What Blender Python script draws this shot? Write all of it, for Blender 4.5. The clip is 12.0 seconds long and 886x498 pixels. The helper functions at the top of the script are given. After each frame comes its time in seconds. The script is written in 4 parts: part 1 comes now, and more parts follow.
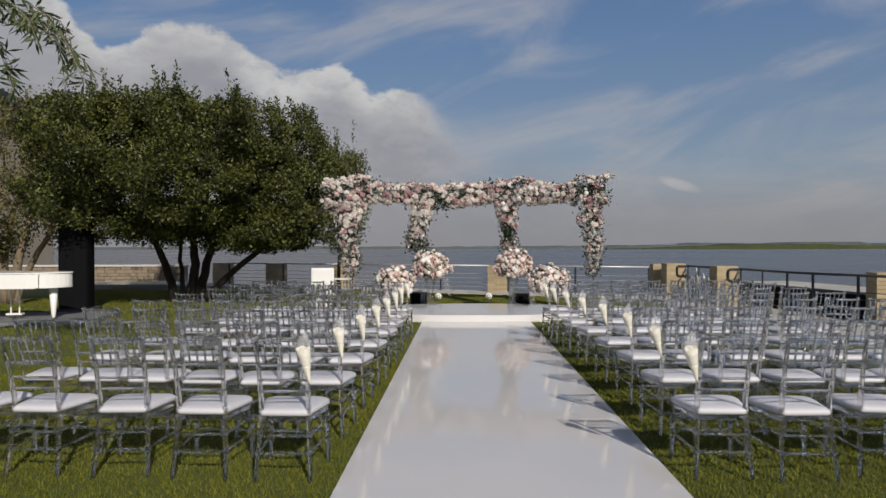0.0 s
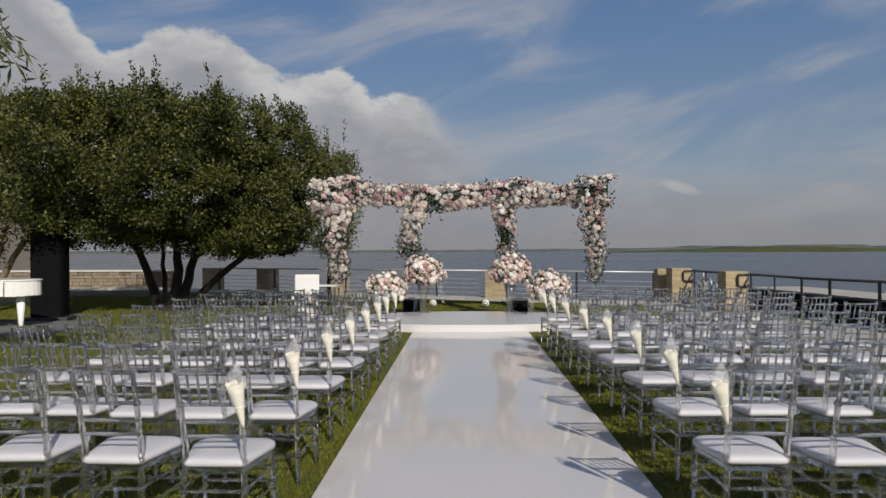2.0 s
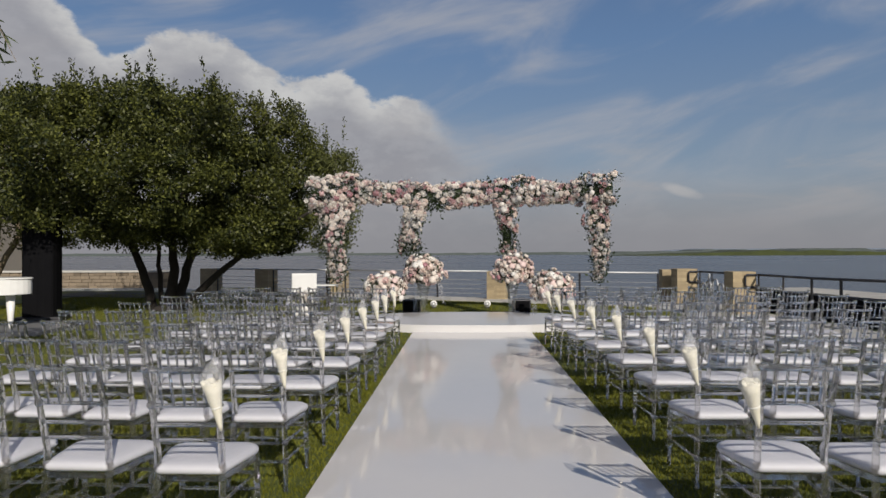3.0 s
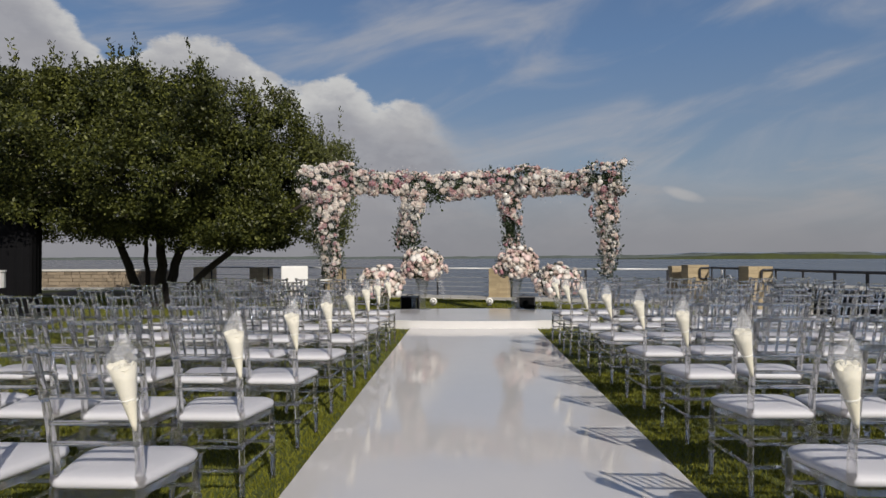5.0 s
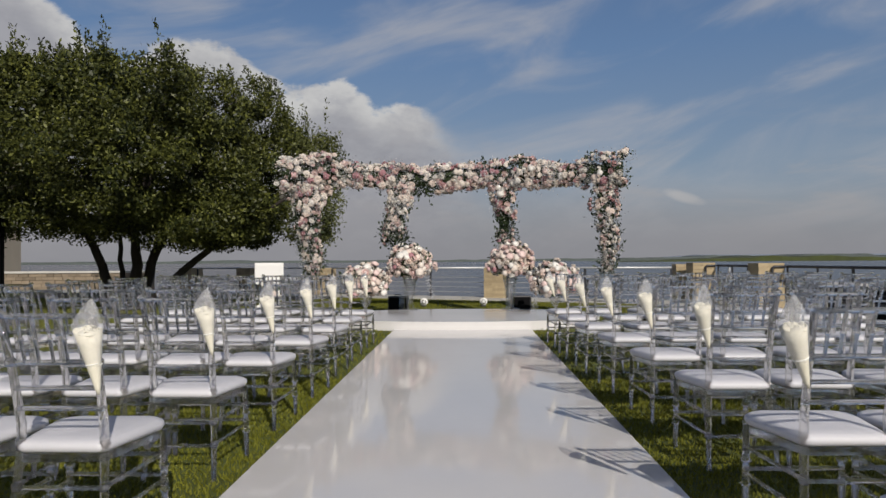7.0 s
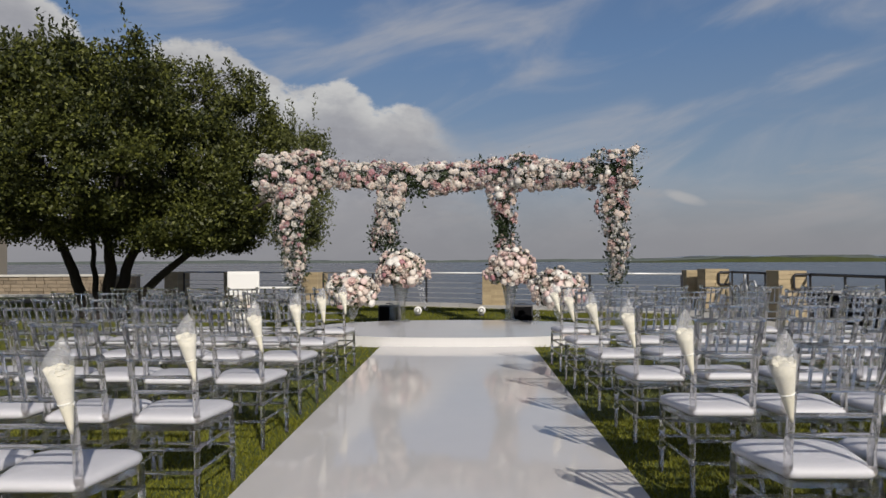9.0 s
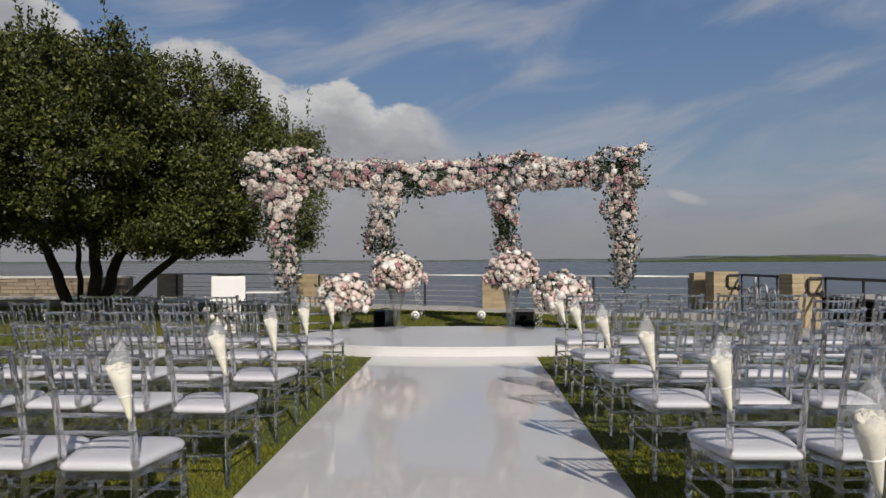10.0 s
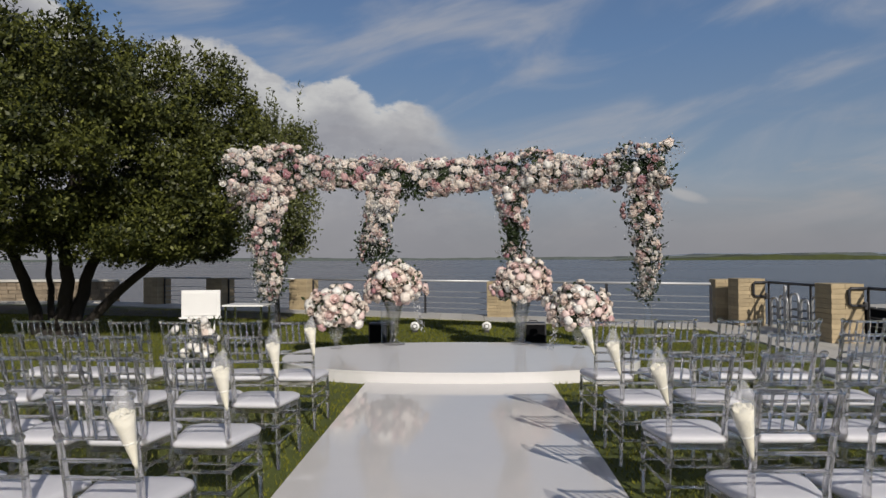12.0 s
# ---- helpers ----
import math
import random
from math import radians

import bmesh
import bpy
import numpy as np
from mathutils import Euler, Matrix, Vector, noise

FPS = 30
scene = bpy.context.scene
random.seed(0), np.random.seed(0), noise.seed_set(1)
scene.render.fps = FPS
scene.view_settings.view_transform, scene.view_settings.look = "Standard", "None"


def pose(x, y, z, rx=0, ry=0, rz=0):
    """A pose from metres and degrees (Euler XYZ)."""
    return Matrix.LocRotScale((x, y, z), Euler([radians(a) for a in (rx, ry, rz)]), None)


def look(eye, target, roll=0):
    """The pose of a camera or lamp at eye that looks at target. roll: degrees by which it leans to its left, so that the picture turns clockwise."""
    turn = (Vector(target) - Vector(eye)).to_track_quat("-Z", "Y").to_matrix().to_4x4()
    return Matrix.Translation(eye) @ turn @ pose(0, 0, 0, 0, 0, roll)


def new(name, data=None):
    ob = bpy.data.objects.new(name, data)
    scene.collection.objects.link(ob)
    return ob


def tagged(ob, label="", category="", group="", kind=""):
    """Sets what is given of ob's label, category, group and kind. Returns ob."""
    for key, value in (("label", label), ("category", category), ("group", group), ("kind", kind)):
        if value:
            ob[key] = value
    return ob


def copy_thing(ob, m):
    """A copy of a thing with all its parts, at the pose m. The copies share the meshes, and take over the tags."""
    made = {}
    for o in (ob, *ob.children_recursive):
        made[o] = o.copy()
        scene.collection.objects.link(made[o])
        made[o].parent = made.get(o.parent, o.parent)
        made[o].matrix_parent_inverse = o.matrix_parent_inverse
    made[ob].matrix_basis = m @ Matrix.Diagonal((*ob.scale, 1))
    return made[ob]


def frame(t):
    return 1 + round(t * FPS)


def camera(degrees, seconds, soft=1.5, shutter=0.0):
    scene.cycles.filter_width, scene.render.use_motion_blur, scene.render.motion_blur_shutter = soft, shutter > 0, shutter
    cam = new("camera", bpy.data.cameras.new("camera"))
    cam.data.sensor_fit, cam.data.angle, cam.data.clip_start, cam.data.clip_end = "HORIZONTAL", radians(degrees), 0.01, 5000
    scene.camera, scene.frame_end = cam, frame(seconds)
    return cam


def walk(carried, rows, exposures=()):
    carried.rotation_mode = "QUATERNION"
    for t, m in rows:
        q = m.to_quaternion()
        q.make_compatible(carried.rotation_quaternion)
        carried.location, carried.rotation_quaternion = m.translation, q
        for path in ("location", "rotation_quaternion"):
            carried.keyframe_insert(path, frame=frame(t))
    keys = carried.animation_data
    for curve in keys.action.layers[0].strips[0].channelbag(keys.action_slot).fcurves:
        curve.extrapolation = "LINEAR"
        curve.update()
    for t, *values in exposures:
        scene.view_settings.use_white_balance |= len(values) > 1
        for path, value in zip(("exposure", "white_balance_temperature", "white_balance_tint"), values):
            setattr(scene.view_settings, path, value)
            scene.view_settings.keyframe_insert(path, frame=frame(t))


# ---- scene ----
cam = camera(66.8, 12.0)
PATH = [
    (0, (-0.282, 0.063, 1.462), (-0.337, 2.062, 1.456), -0.2),
    (0.5, (-0.224, 0.293, 1.48), (-0.28, 2.292, 1.476), -0.3),
    (1, (-0.174, 0.501, 1.491), (-0.232, 2.5, 1.49), -0.3),
    (1.5, (-0.151, 0.708, 1.504), (-0.209, 2.707, 1.505), -0.3),
    (2, (-0.133, 0.892, 1.492), (-0.192, 2.891, 1.496), -0.3),
    (2.5, (-0.13, 1.065, 1.454), (-0.191, 3.064, 1.463), -0.3),
    (3, (-0.138, 1.22, 1.407), (-0.2, 3.219, 1.42), -0.2),
    (5, (-0.124, 1.983, 1.194), (-0.191, 3.982, 1.218), -0.2),
    (5.5, (-0.089, 2.225, 1.146), (-0.157, 4.223, 1.173), -0.3),
    (6, (-0.027, 2.442, 1.113), (-0.097, 4.44, 1.142), -0.3),
    (6.5, (0.031, 2.653, 1.083), (-0.038, 4.652, 1.115), -0.3),
    (7, (0.068, 2.877, 1.069), (-0.001, 4.875, 1.103), -0.4),
    (9, (0.151, 3.896, 1.188), (0.08, 5.894, 1.223), -0.3),
    (9.5, (0.162, 4.148, 1.221), (0.09, 6.146, 1.255), -0.3),
    (10, (0.187, 4.448, 1.248), (0.113, 6.446, 1.282), -0.3),
    (10.5, (0.188, 4.717, 1.283), (0.114, 6.716, 1.316), -0.3),
    (11, (0.169, 5.002, 1.316), (0.094, 7.0, 1.349), -0.3),
    (11.5, (0.148, 5.285, 1.36), (0.071, 7.284, 1.39), -0.3),
    (12, (0.121, 5.577, 1.413), (0.045, 7.576, 1.441), -0.3),
]
walk(cam, [(t, look(eye, target, roll)) for t, eye, target, roll in PATH])

# ---- world and sun ----
SUN_FROM = Vector((0.37, -0.93, 0.575)).normalized()
world = bpy.data.worlds.new("sky")
scene.world = world
world.use_nodes = True
WN, WL = world.node_tree.nodes, world.node_tree.links
WN.clear()


class G:
    """Small builder of node graphs."""

    def __init__(self, tree):
        self.n, self.l = tree.nodes, tree.links

    def put(self, socket, value):
        if isinstance(value, bpy.types.NodeSocket):
            self.l.new(value, socket)
        else:
            socket.default_value = value

    def node(self, kind, ins=(), operation="", data_type="", blend_type="", smooth=False):
        nd = self.n.new(kind)
        if operation:
            nd.operation = operation
        if data_type:
            nd.data_type = data_type
        if blend_type:
            nd.blend_type = blend_type
        if smooth:
            nd.interpolation_type = "SMOOTHSTEP"
        for k, v in dict(ins).items():
            self.put(nd.inputs[k], v)
        return nd

    def math(self, op, a, b=0.0, c=0.0):
        nd = self.node("ShaderNodeMath", operation=op)
        self.put(nd.inputs[0], a), self.put(nd.inputs[1], b), self.put(nd.inputs[2], c)
        return nd.outputs[0]

    def step(self, x, lo, hi):
        nd = self.node("ShaderNodeMapRange", {"Value": x, "From Min": lo, "From Max": hi}, smooth=True)
        return nd.outputs[0]

    def mix(self, f, a, b, blend="MIX"):
        nd = self.node("ShaderNodeMix", data_type="RGBA", blend_type=blend)
        self.put(nd.inputs[0], f), self.put(nd.inputs[6], a), self.put(nd.inputs[7], b)
        return nd.outputs[2]

    def ramp(self, x, stops):
        nd = self.node("ShaderNodeValToRGB", {"Fac": x})
        el = nd.color_ramp.elements
        el[0].position, el[0].color = stops[0][0], col(stops[0][1])
        el[1].position, el[1].color = stops[-1][0], col(stops[-1][1])
        for p, c in stops[1:-1]:
            el.new(p).color = col(c)
        return nd.outputs[0]

    def noise(self, vec, scale, detail=4.0, rough=0.55, dist=0.0):
        nd = self.node("ShaderNodeTexNoise", {"Scale": scale, "Detail": detail, "Roughness": rough, "Distortion": dist})
        if vec is not None:
            self.l.new(vec, nd.inputs["Vector"])
        return nd.outputs["Fac"]


def col(c):
    if isinstance(c, (int, float)):
        c = (c, c, c)
    return (*c[:3], 1.0)


g = G(world.node_tree)
sky = g.node("ShaderNodeTexSky")
sky.sky_type, sky.sun_disc, sky.sun_elevation, sky.sun_rotation = "NISHITA", False, math.asin(SUN_FROM.z), math.atan2(SUN_FROM.x, SUN_FROM.y)
sky.dust_density, sky.ozone_density, sky.air_density = 1.6, 2.0, 1.0
SKY = 0.085
tc = g.node("ShaderNodeTexCoord").outputs["Generated"]
sep = g.node("ShaderNodeSeparateXYZ", {"Vector": tc})
dx, dy, dz = sep.outputs
azim = g.math("ARCTAN2", dx, dy)
elev = g.math("ARCSINE", dz)
flat = g.node("ShaderNodeCombineXYZ", {"X": azim, "Y": g.math("MULTIPLY", elev, 1.7), "Z": 0.0}).outputs[0]
# top line of the cumulus bank: its height over the compass direction
bank = g.ramp(g.math("MULTIPLY_ADD", azim, 1 / 1.6, 0.494), [
    (0.0, 0.14), (0.06, 0.33), (0.121, 0.35), (0.158, 0.297), (0.181, 0.258), (0.205, 0.262), (0.225, 0.284), (0.255, 0.304), (0.286, 0.291), (0.305, 0.268),
    (0.329, 0.238), (0.352, 0.245), (0.376, 0.26), (0.394, 0.24), (0.409, 0.219), (0.435, 0.224), (0.459, 0.219), (0.481, 0.196), (0.505, 0.172),
    (0.56, 0.185), (0.64, 0.155), (0.72, 0.12), (0.88, 0.075), (1.0, 0.06)])
bank = g.node("ShaderNodeSeparateColor", {"Color": bank}).outputs[0]
puff = g.noise(flat, 15.0, 7.0, 0.6)
soft = g.noise(flat, 4.0, 5.0, 0.55, 0.4)
puffy = g.math("ADD", bank, g.math("MULTIPLY", g.math("SUBTRACT", puff, 0.36), 0.075))
under = g.math("SUBTRACT", puffy, elev)
crisp = g.step(azim, 0.05, -0.09)
width = g.math("MULTIPLY_ADD", g.math("SUBTRACT", 1.0, crisp), 0.12, 0.014)
dense = g.step(under, 0.0, width)
dense = g.math("MULTIPLY", dense, g.math("MULTIPLY_ADD", crisp, 0.42, 0.5))
turned_vec = g.node("ShaderNodeMapping", {"Vector": flat, "Rotation": (0, 0, -0.5)}).outputs[0]
wisp_vec = g.node("ShaderNodeMapping", {"Vector": turned_vec, "Location": (1.3, 0.4, 0), "Scale": (1.3, 3.4, 1.0)}).outputs[0]
wisp = g.noise(wisp_vec, 2.1, 6.0, 0.52, 0.7)
wisp = g.math("MULTIPLY", g.step(wisp, 0.42, 0.76), 0.72)
depth = g.step(g.math("ADD", under, g.math("MULTIPLY", g.math("SUBTRACT", soft, 0.5), 0.12)), 0.0, 0.075)
lit = g.mix(depth, (7.6, 7.5, 7.3, 1), (3.7, 3.7, 4.05, 1))
lit = g.mix(g.math("MULTIPLY", g.step(g.noise(flat, 17.0, 6.0, 0.6), 0.56, 0.38), 0.55), lit, (4.7, 4.7, 5.0, 1))
lit = g.mix(g.math("MULTIPLY", g.step(soft, 0.35, 0.7), 0.4), lit, (5.4, 5.2, 5.3, 1))
blue = g.mix(0.7, g.node("ShaderNodeMix", {0: 1.0, 6: sky.outputs[0], 7: (0.9, 0.95, 1.05, 1)}, data_type="RGBA", blend_type="MULTIPLY").outputs[2],
             g.ramp(elev, [(0.0, (3.6, 3.7, 4.1)), (0.14, (2.5, 3.3, 4.4)), (0.3, (1.5, 2.6, 4.6)), (0.5, (0.9, 1.7, 3.6)), (0.8, (0.28, 0.55, 1.4))]))
skyc = g.mix(wisp, blue, (5.2, 5.2, 5.5, 1))
skyc = g.mix(dense, skyc, lit)
low = g.math("MULTIPLY", g.step(elev, 0.0, 0.05), g.step(elev, 0.24, 0.1))
patch_vec = g.node("ShaderNodeMapping", {"Vector": flat, "Location": (0.7, 0.2, 0.0), "Scale": (1.0, 2.2, 1.0)}).outputs[0]
patch = g.math("MULTIPLY", g.step(g.noise(patch_vec, 5.0, 6.0, 0.6, 0.3), 0.47, 0.72), g.math("MULTIPLY", low, 0.5))
skyc = g.mix(patch, skyc, (5.0, 4.75, 4.75, 1))
ca, ce = g.math("MULTIPLY", g.math("SUBTRACT", azim, 0.312), 48.0), g.math("MULTIPLY", g.math("SUBTRACT", elev, 0.086), 75.0)
lone = g.math("ADD", g.math("POWER", g.math("ABSOLUTE", g.math("ADD", ca, ce)), 2.0), g.math("POWER", g.math("ABSOLUTE", ce), 2.0))
lone = g.step(g.math("ADD", lone, g.math("MULTIPLY", puff, 1.6)), 1.9, 0.7)
skyc = g.mix(g.math("MULTIPLY", lone, 0.7), skyc, (6.0, 5.9, 5.9, 1))
haze = g.math("MULTIPLY", g.step(elev, 0.12, 0.0), 0.75)
skyc = g.mix(haze, skyc, (3.2, 3.2, 3.45, 1))
bg = g.node("ShaderNodeBackground", {"Color": skyc, "Strength": SKY})
g.l.new(bg.outputs[0], g.node("ShaderNodeOutputWorld").inputs[0])

sun = new("sun", bpy.data.lights.new("sun", "SUN"))
sun.data.energy, sun.data.angle, sun.data.color = 4.4, radians(0.55), (1.0, 0.93, 0.83)
sun.matrix_world = look(SUN_FROM * 50, (0, 0, 0))
scene.view_settings.exposure = -0.13


# ---- materials ----
def material(name, base, rough=0.6, metal=0.0, spread=0.15, grain=60.0, stain=2.5, bump=0.15, dist=0.004, per=0.0, island=False, **more):
    m = bpy.data.materials.new(name)
    m.use_nodes = True
    k = G(m.node_tree)
    bsdf = m.node_tree.nodes["Principled BSDF"]
    vec = k.node("ShaderNodeTexCoord").outputs["Object"]
    fine = k.noise(vec, grain, 5.0, 0.6)
    broad = k.noise(vec, stain, 4.0, 0.6, 0.3)
    v = k.math("ADD", k.math("MULTIPLY", k.math("SUBTRACT", fine, 0.5), spread), k.math("MULTIPLY", k.math("SUBTRACT", broad, 0.5), spread * 1.6))
    if per:
        rnd = k.node("ShaderNodeNewGeometry").outputs["Random Per Island"] if island else k.node("ShaderNodeObjectInfo").outputs["Random"]
        v = k.math("ADD", v, k.math("MULTIPLY", k.math("SUBTRACT", rnd, 0.5), per))
    tint = k.node("ShaderNodeHueSaturation", {"Value": k.math("ADD", v, 1.0), "Color": col(base)}).outputs[0]
    k.put(bsdf.inputs["Base Color"], tint)
    k.put(bsdf.inputs["Roughness"], k.math("ADD", rough, k.math("MULTIPLY", k.math("SUBTRACT", broad, 0.5), 0.15)))
    bsdf.inputs["Metallic"].default_value = metal
    for key, value in more.items():
        bsdf.inputs[key.replace("_", " ")].default_value = value
    if bump:
        b = k.node("ShaderNodeBump", {"Height": fine, "Strength": bump, "Distance": dist})
        k.l.new(b.outputs[0], bsdf.inputs["Normal"])
    return m


def leaf_material(name, a, b, trans=0.3, rough=0.5, rare=1.0):
    """Leaves that vary one by one from colour a to b; rare above 1 makes the b ones fewer."""
    m = bpy.data.materials.new(name)
    m.use_nodes = True
    k = G(m.node_tree)
    bsdf = m.node_tree.nodes["Principled BSDF"]
    rnd = k.node("ShaderNodeNewGeometry").outputs["Random Per Island"]
    spot = k.noise(k.node("ShaderNodeTexCoord").outputs["Object"], 0.9, 3.0)
    c = k.mix(k.math("ADD", k.math("MULTIPLY", k.math("POWER", rnd, rare), 0.7), k.math("MULTIPLY", k.math("SUBTRACT", spot, 0.35), 0.8)), col(a), col(b))
    k.put(bsdf.inputs["Base Color"], c)
    bsdf.inputs["Roughness"].default_value = rough
    bsdf.inputs["Specular IOR Level"].default_value = 0.28
    tr = k.node("ShaderNodeBsdfTranslucent", {"Color": c})
    ms = k.node("ShaderNodeMixShader", {0: trans, 1: bsdf.outputs[0], 2: tr.outputs[0]})
    k.l.new(ms.outputs[0], m.node_tree.nodes["Material Output"].inputs[0])
    return m


M_LAWN = material("lawn_soil", (0.068, 0.084, 0.012), 0.9, spread=0.5, grain=40, stain=1.2, bump=0.6, dist=0.02)
M_GRASS = leaf_material("grass_blade", (0.095, 0.108, 0.009), (0.2, 0.195, 0.02), 0.25, 0.7)
M_AISLE = material("white_vinyl", (0.61, 0.59, 0.58), 0.07, spread=0.04, grain=5, stain=0.7, bump=0.025, dist=0.01, Specular_IOR_Level=0.36)
M_STAGE = material("white_stage", (0.63, 0.615, 0.605), 0.09, spread=0.03, grain=9, stain=0.8, bump=0.03, dist=0.01)
M_CUSHION = material("white_cushion", (0.55, 0.545, 0.575), 0.62, spread=0.05, grain=300, stain=9, bump=0.12, dist=0.002, per=0.05)
M_PAVE = material("pale_paving", (0.42, 0.40, 0.36), 0.8, spread=0.25, grain=45, stain=1.3, bump=0.3, dist=0.006, per=0.14)
M_STONE = material("tan_stone", (0.38, 0.3, 0.185), 0.85, spread=0.35, grain=35, stain=5, bump=0.6, dist=0.012, per=0.3)
M_RUBBLE = material("rubble_stone", (0.22, 0.175, 0.125), 0.9, spread=0.45, grain=22, stain=4, bump=0.7, dist=0.015, per=0.5)
M_CAP = material("wall_cap", (0.5, 0.48, 0.44), 0.8, spread=0.2, grain=40, stain=2)
M_STEEL = material("steel_rail", (0.45, 0.455, 0.465), 0.4, 0.35, spread=0.15, grain=90, stain=3, bump=0.05)
M_IRON = material("dark_iron", (0.045, 0.045, 0.05), 0.5, 0.4, spread=0.3, grain=80, stain=3, bump=0.1)
M_BLACK = material("black_cloth", (0.006, 0.006, 0.007), 0.9, spread=0.4, grain=150, stain=4, bump=0.3, Specular_IOR_Level=0.08)
M_BARK = material("bark", (0.03, 0.024, 0.02), 0.95, spread=0.7, grain=25, stain=3, bump=1.0, dist=0.03)
M_PALEBARK = material("pale_bark", (0.2, 0.155, 0.1), 0.9, spread=0.6, grain=25, stain=3, bump=0.8, dist=0.03)
M_TWIG = material("grey_twig", (0.16, 0.145, 0.12), 0.9, spread=0.4, grain=30, stain=4, bump=0.4)
M_LEAF = leaf_material("tree_leaf", (0.008, 0.014, 0.004), (0.16, 0.17, 0.035), 0.05, 0.5, 2.6)
M_YOUNG = leaf_material("young_leaf", (0.03, 0.04, 0.012), (0.17, 0.18, 0.06), 0.18, 0.5, 1.6)
M_OLIVE = leaf_material("olive_leaf", (0.045, 0.046, 0.017), (0.22, 0.2, 0.075), 0.25, 0.5)
M_WILLOW = leaf_material("willow_leaf", (0.045, 0.065, 0.03), (0.13, 0.16, 0.07), 0.3, 0.5)
M_GREEN = leaf_material("arch_foliage", (0.012, 0.022, 0.01), (0.05, 0.07, 0.028), 0.15, 0.5)
M_SILVER = leaf_material("silver_sprig", (0.3, 0.31, 0.33), (0.62, 0.62, 0.64), 0.3, 0.4)
M_PIANO = material("white_lacquer", (0.8, 0.79, 0.76), 0.18, spread=0.03, grain=20, stain=2, bump=0.0)
M_DECK = material("grey_platform", (0.16, 0.16, 0.165), 0.8, spread=0.25, grain=60, stain=2)
M_WALL = material("tan_render", (0.52, 0.44, 0.33), 0.9, spread=0.18, grain=30, stain=0.8, bump=0.3)
M_DARK = material("dark_glass", (0.02, 0.024, 0.03), 0.08, spread=0.1, bump=0.0)
M_BOARD = material("white_board", (0.72, 0.71, 0.69), 0.55, spread=0.05, grain=80, stain=4, bump=0.05)
M_PAPER = material("white_paper_cone", (0.83, 0.82, 0.78), 0.7, spread=0.08, grain=150, stain=12, bump=0.2, per=0.06)
M_CREAM = material("cream_petal", (0.72, 0.68, 0.56), 0.7, spread=0.15, grain=80, stain=12, per=0.12)
M_SHORE = material("reed_shore", (0.045, 0.055, 0.016), 0.95, spread=0.9, grain=0.12, stain=0.012, bump=0.0)
M_WOODS = material("far_woods", (0.075, 0.09, 0.085), 0.95, spread=0.5, grain=0.08, stain=0.01, bump=0.0)
# the haze of distance is put into this blue-grey base colour
M_HILL_HAZE = material("far_hill_haze", (0.16, 0.19, 0.24), 0.95, spread=0.2, grain=0.02, stain=0.004, bump=0.0)
M_SOIL_SHADE = material("dark_soil_shade", (0.05, 0.043, 0.032), 0.95, spread=0.5, grain=30, stain=2, bump=0.7, dist=0.02)
M_LENS = material("lamp_lens", (0.75, 0.75, 0.75), 0.2, spread=0.05, bump=0.0)
PETALS = [material("petal_" + n, c, 0.6, spread=0.12, grain=60, stain=20, bump=0.1, per=0.22, Subsurface_Weight=0.0) for n, c in (
    ("blush", (0.63, 0.48, 0.45)), ("ivory", (0.64, 0.57, 0.51)), ("pink", (0.53, 0.33, 0.33)), ("peach", (0.62, 0.51, 0.45)), ("white", (0.69, 0.66, 0.62)), ("mauve", (0.33, 0.16, 0.18)))]


def clear_material(name, tint, rough, through_part, cloud):
    """Clear acrylic: refracting glass, partly straight see-through, with a little milky scatter."""
    m = bpy.data.materials.new(name)
    m.use_nodes = True
    k = G(m.node_tree)
    bsdf = m.node_tree.nodes["Principled BSDF"]
    bsdf.inputs["Base Color"].default_value = col(tint)
    bsdf.inputs["Roughness"].default_value = rough
    bsdf.inputs["IOR"].default_value = 1.49
    bsdf.inputs["Transmission Weight"].default_value = 1.0 - cloud
    n = k.noise(k.node("ShaderNodeTexCoord").outputs["Object"], 18.0, 3.0)
    b = k.node("ShaderNodeBump", {"Height": n, "Strength": 0.06, "Distance": 0.006})
    k.l.new(b.outputs[0], bsdf.inputs["Normal"])
    t = k.node("ShaderNodeBsdfTransparent", {"Color": col(tint)})
    gl = k.node("ShaderNodeBsdfGlossy", {"Color": col(0.95), "Roughness": rough * 5})
    fr = k.math("POWER", k.node("ShaderNodeLayerWeight", {"Blend": 0.5}).outputs["Facing"], 3.5)
    shell = k.node("ShaderNodeMixShader", {0: k.math("MULTIPLY_ADD", fr, 0.85, 0.05), 1: t.outputs[0], 2: gl.outputs[0]})
    ms = k.node("ShaderNodeMixShader", {0: through_part, 1: bsdf.outputs[0], 2: shell.outputs[0]})
    k.l.new(ms.outputs[0], m.node_tree.nodes["Material Output"].inputs[0])
    return m


M_CLEAR = clear_material("clear_acrylic", (0.965, 0.952, 0.938), 0.004, 0.28, 0.0)
M_COLUMN = clear_material("column_acrylic", (0.985, 0.985, 0.985), 0.01, 0.93, 0.0)
M_GLASS = clear_material("vase_glass", (0.985, 0.985, 0.985), 0.01, 0.88, 0.0)


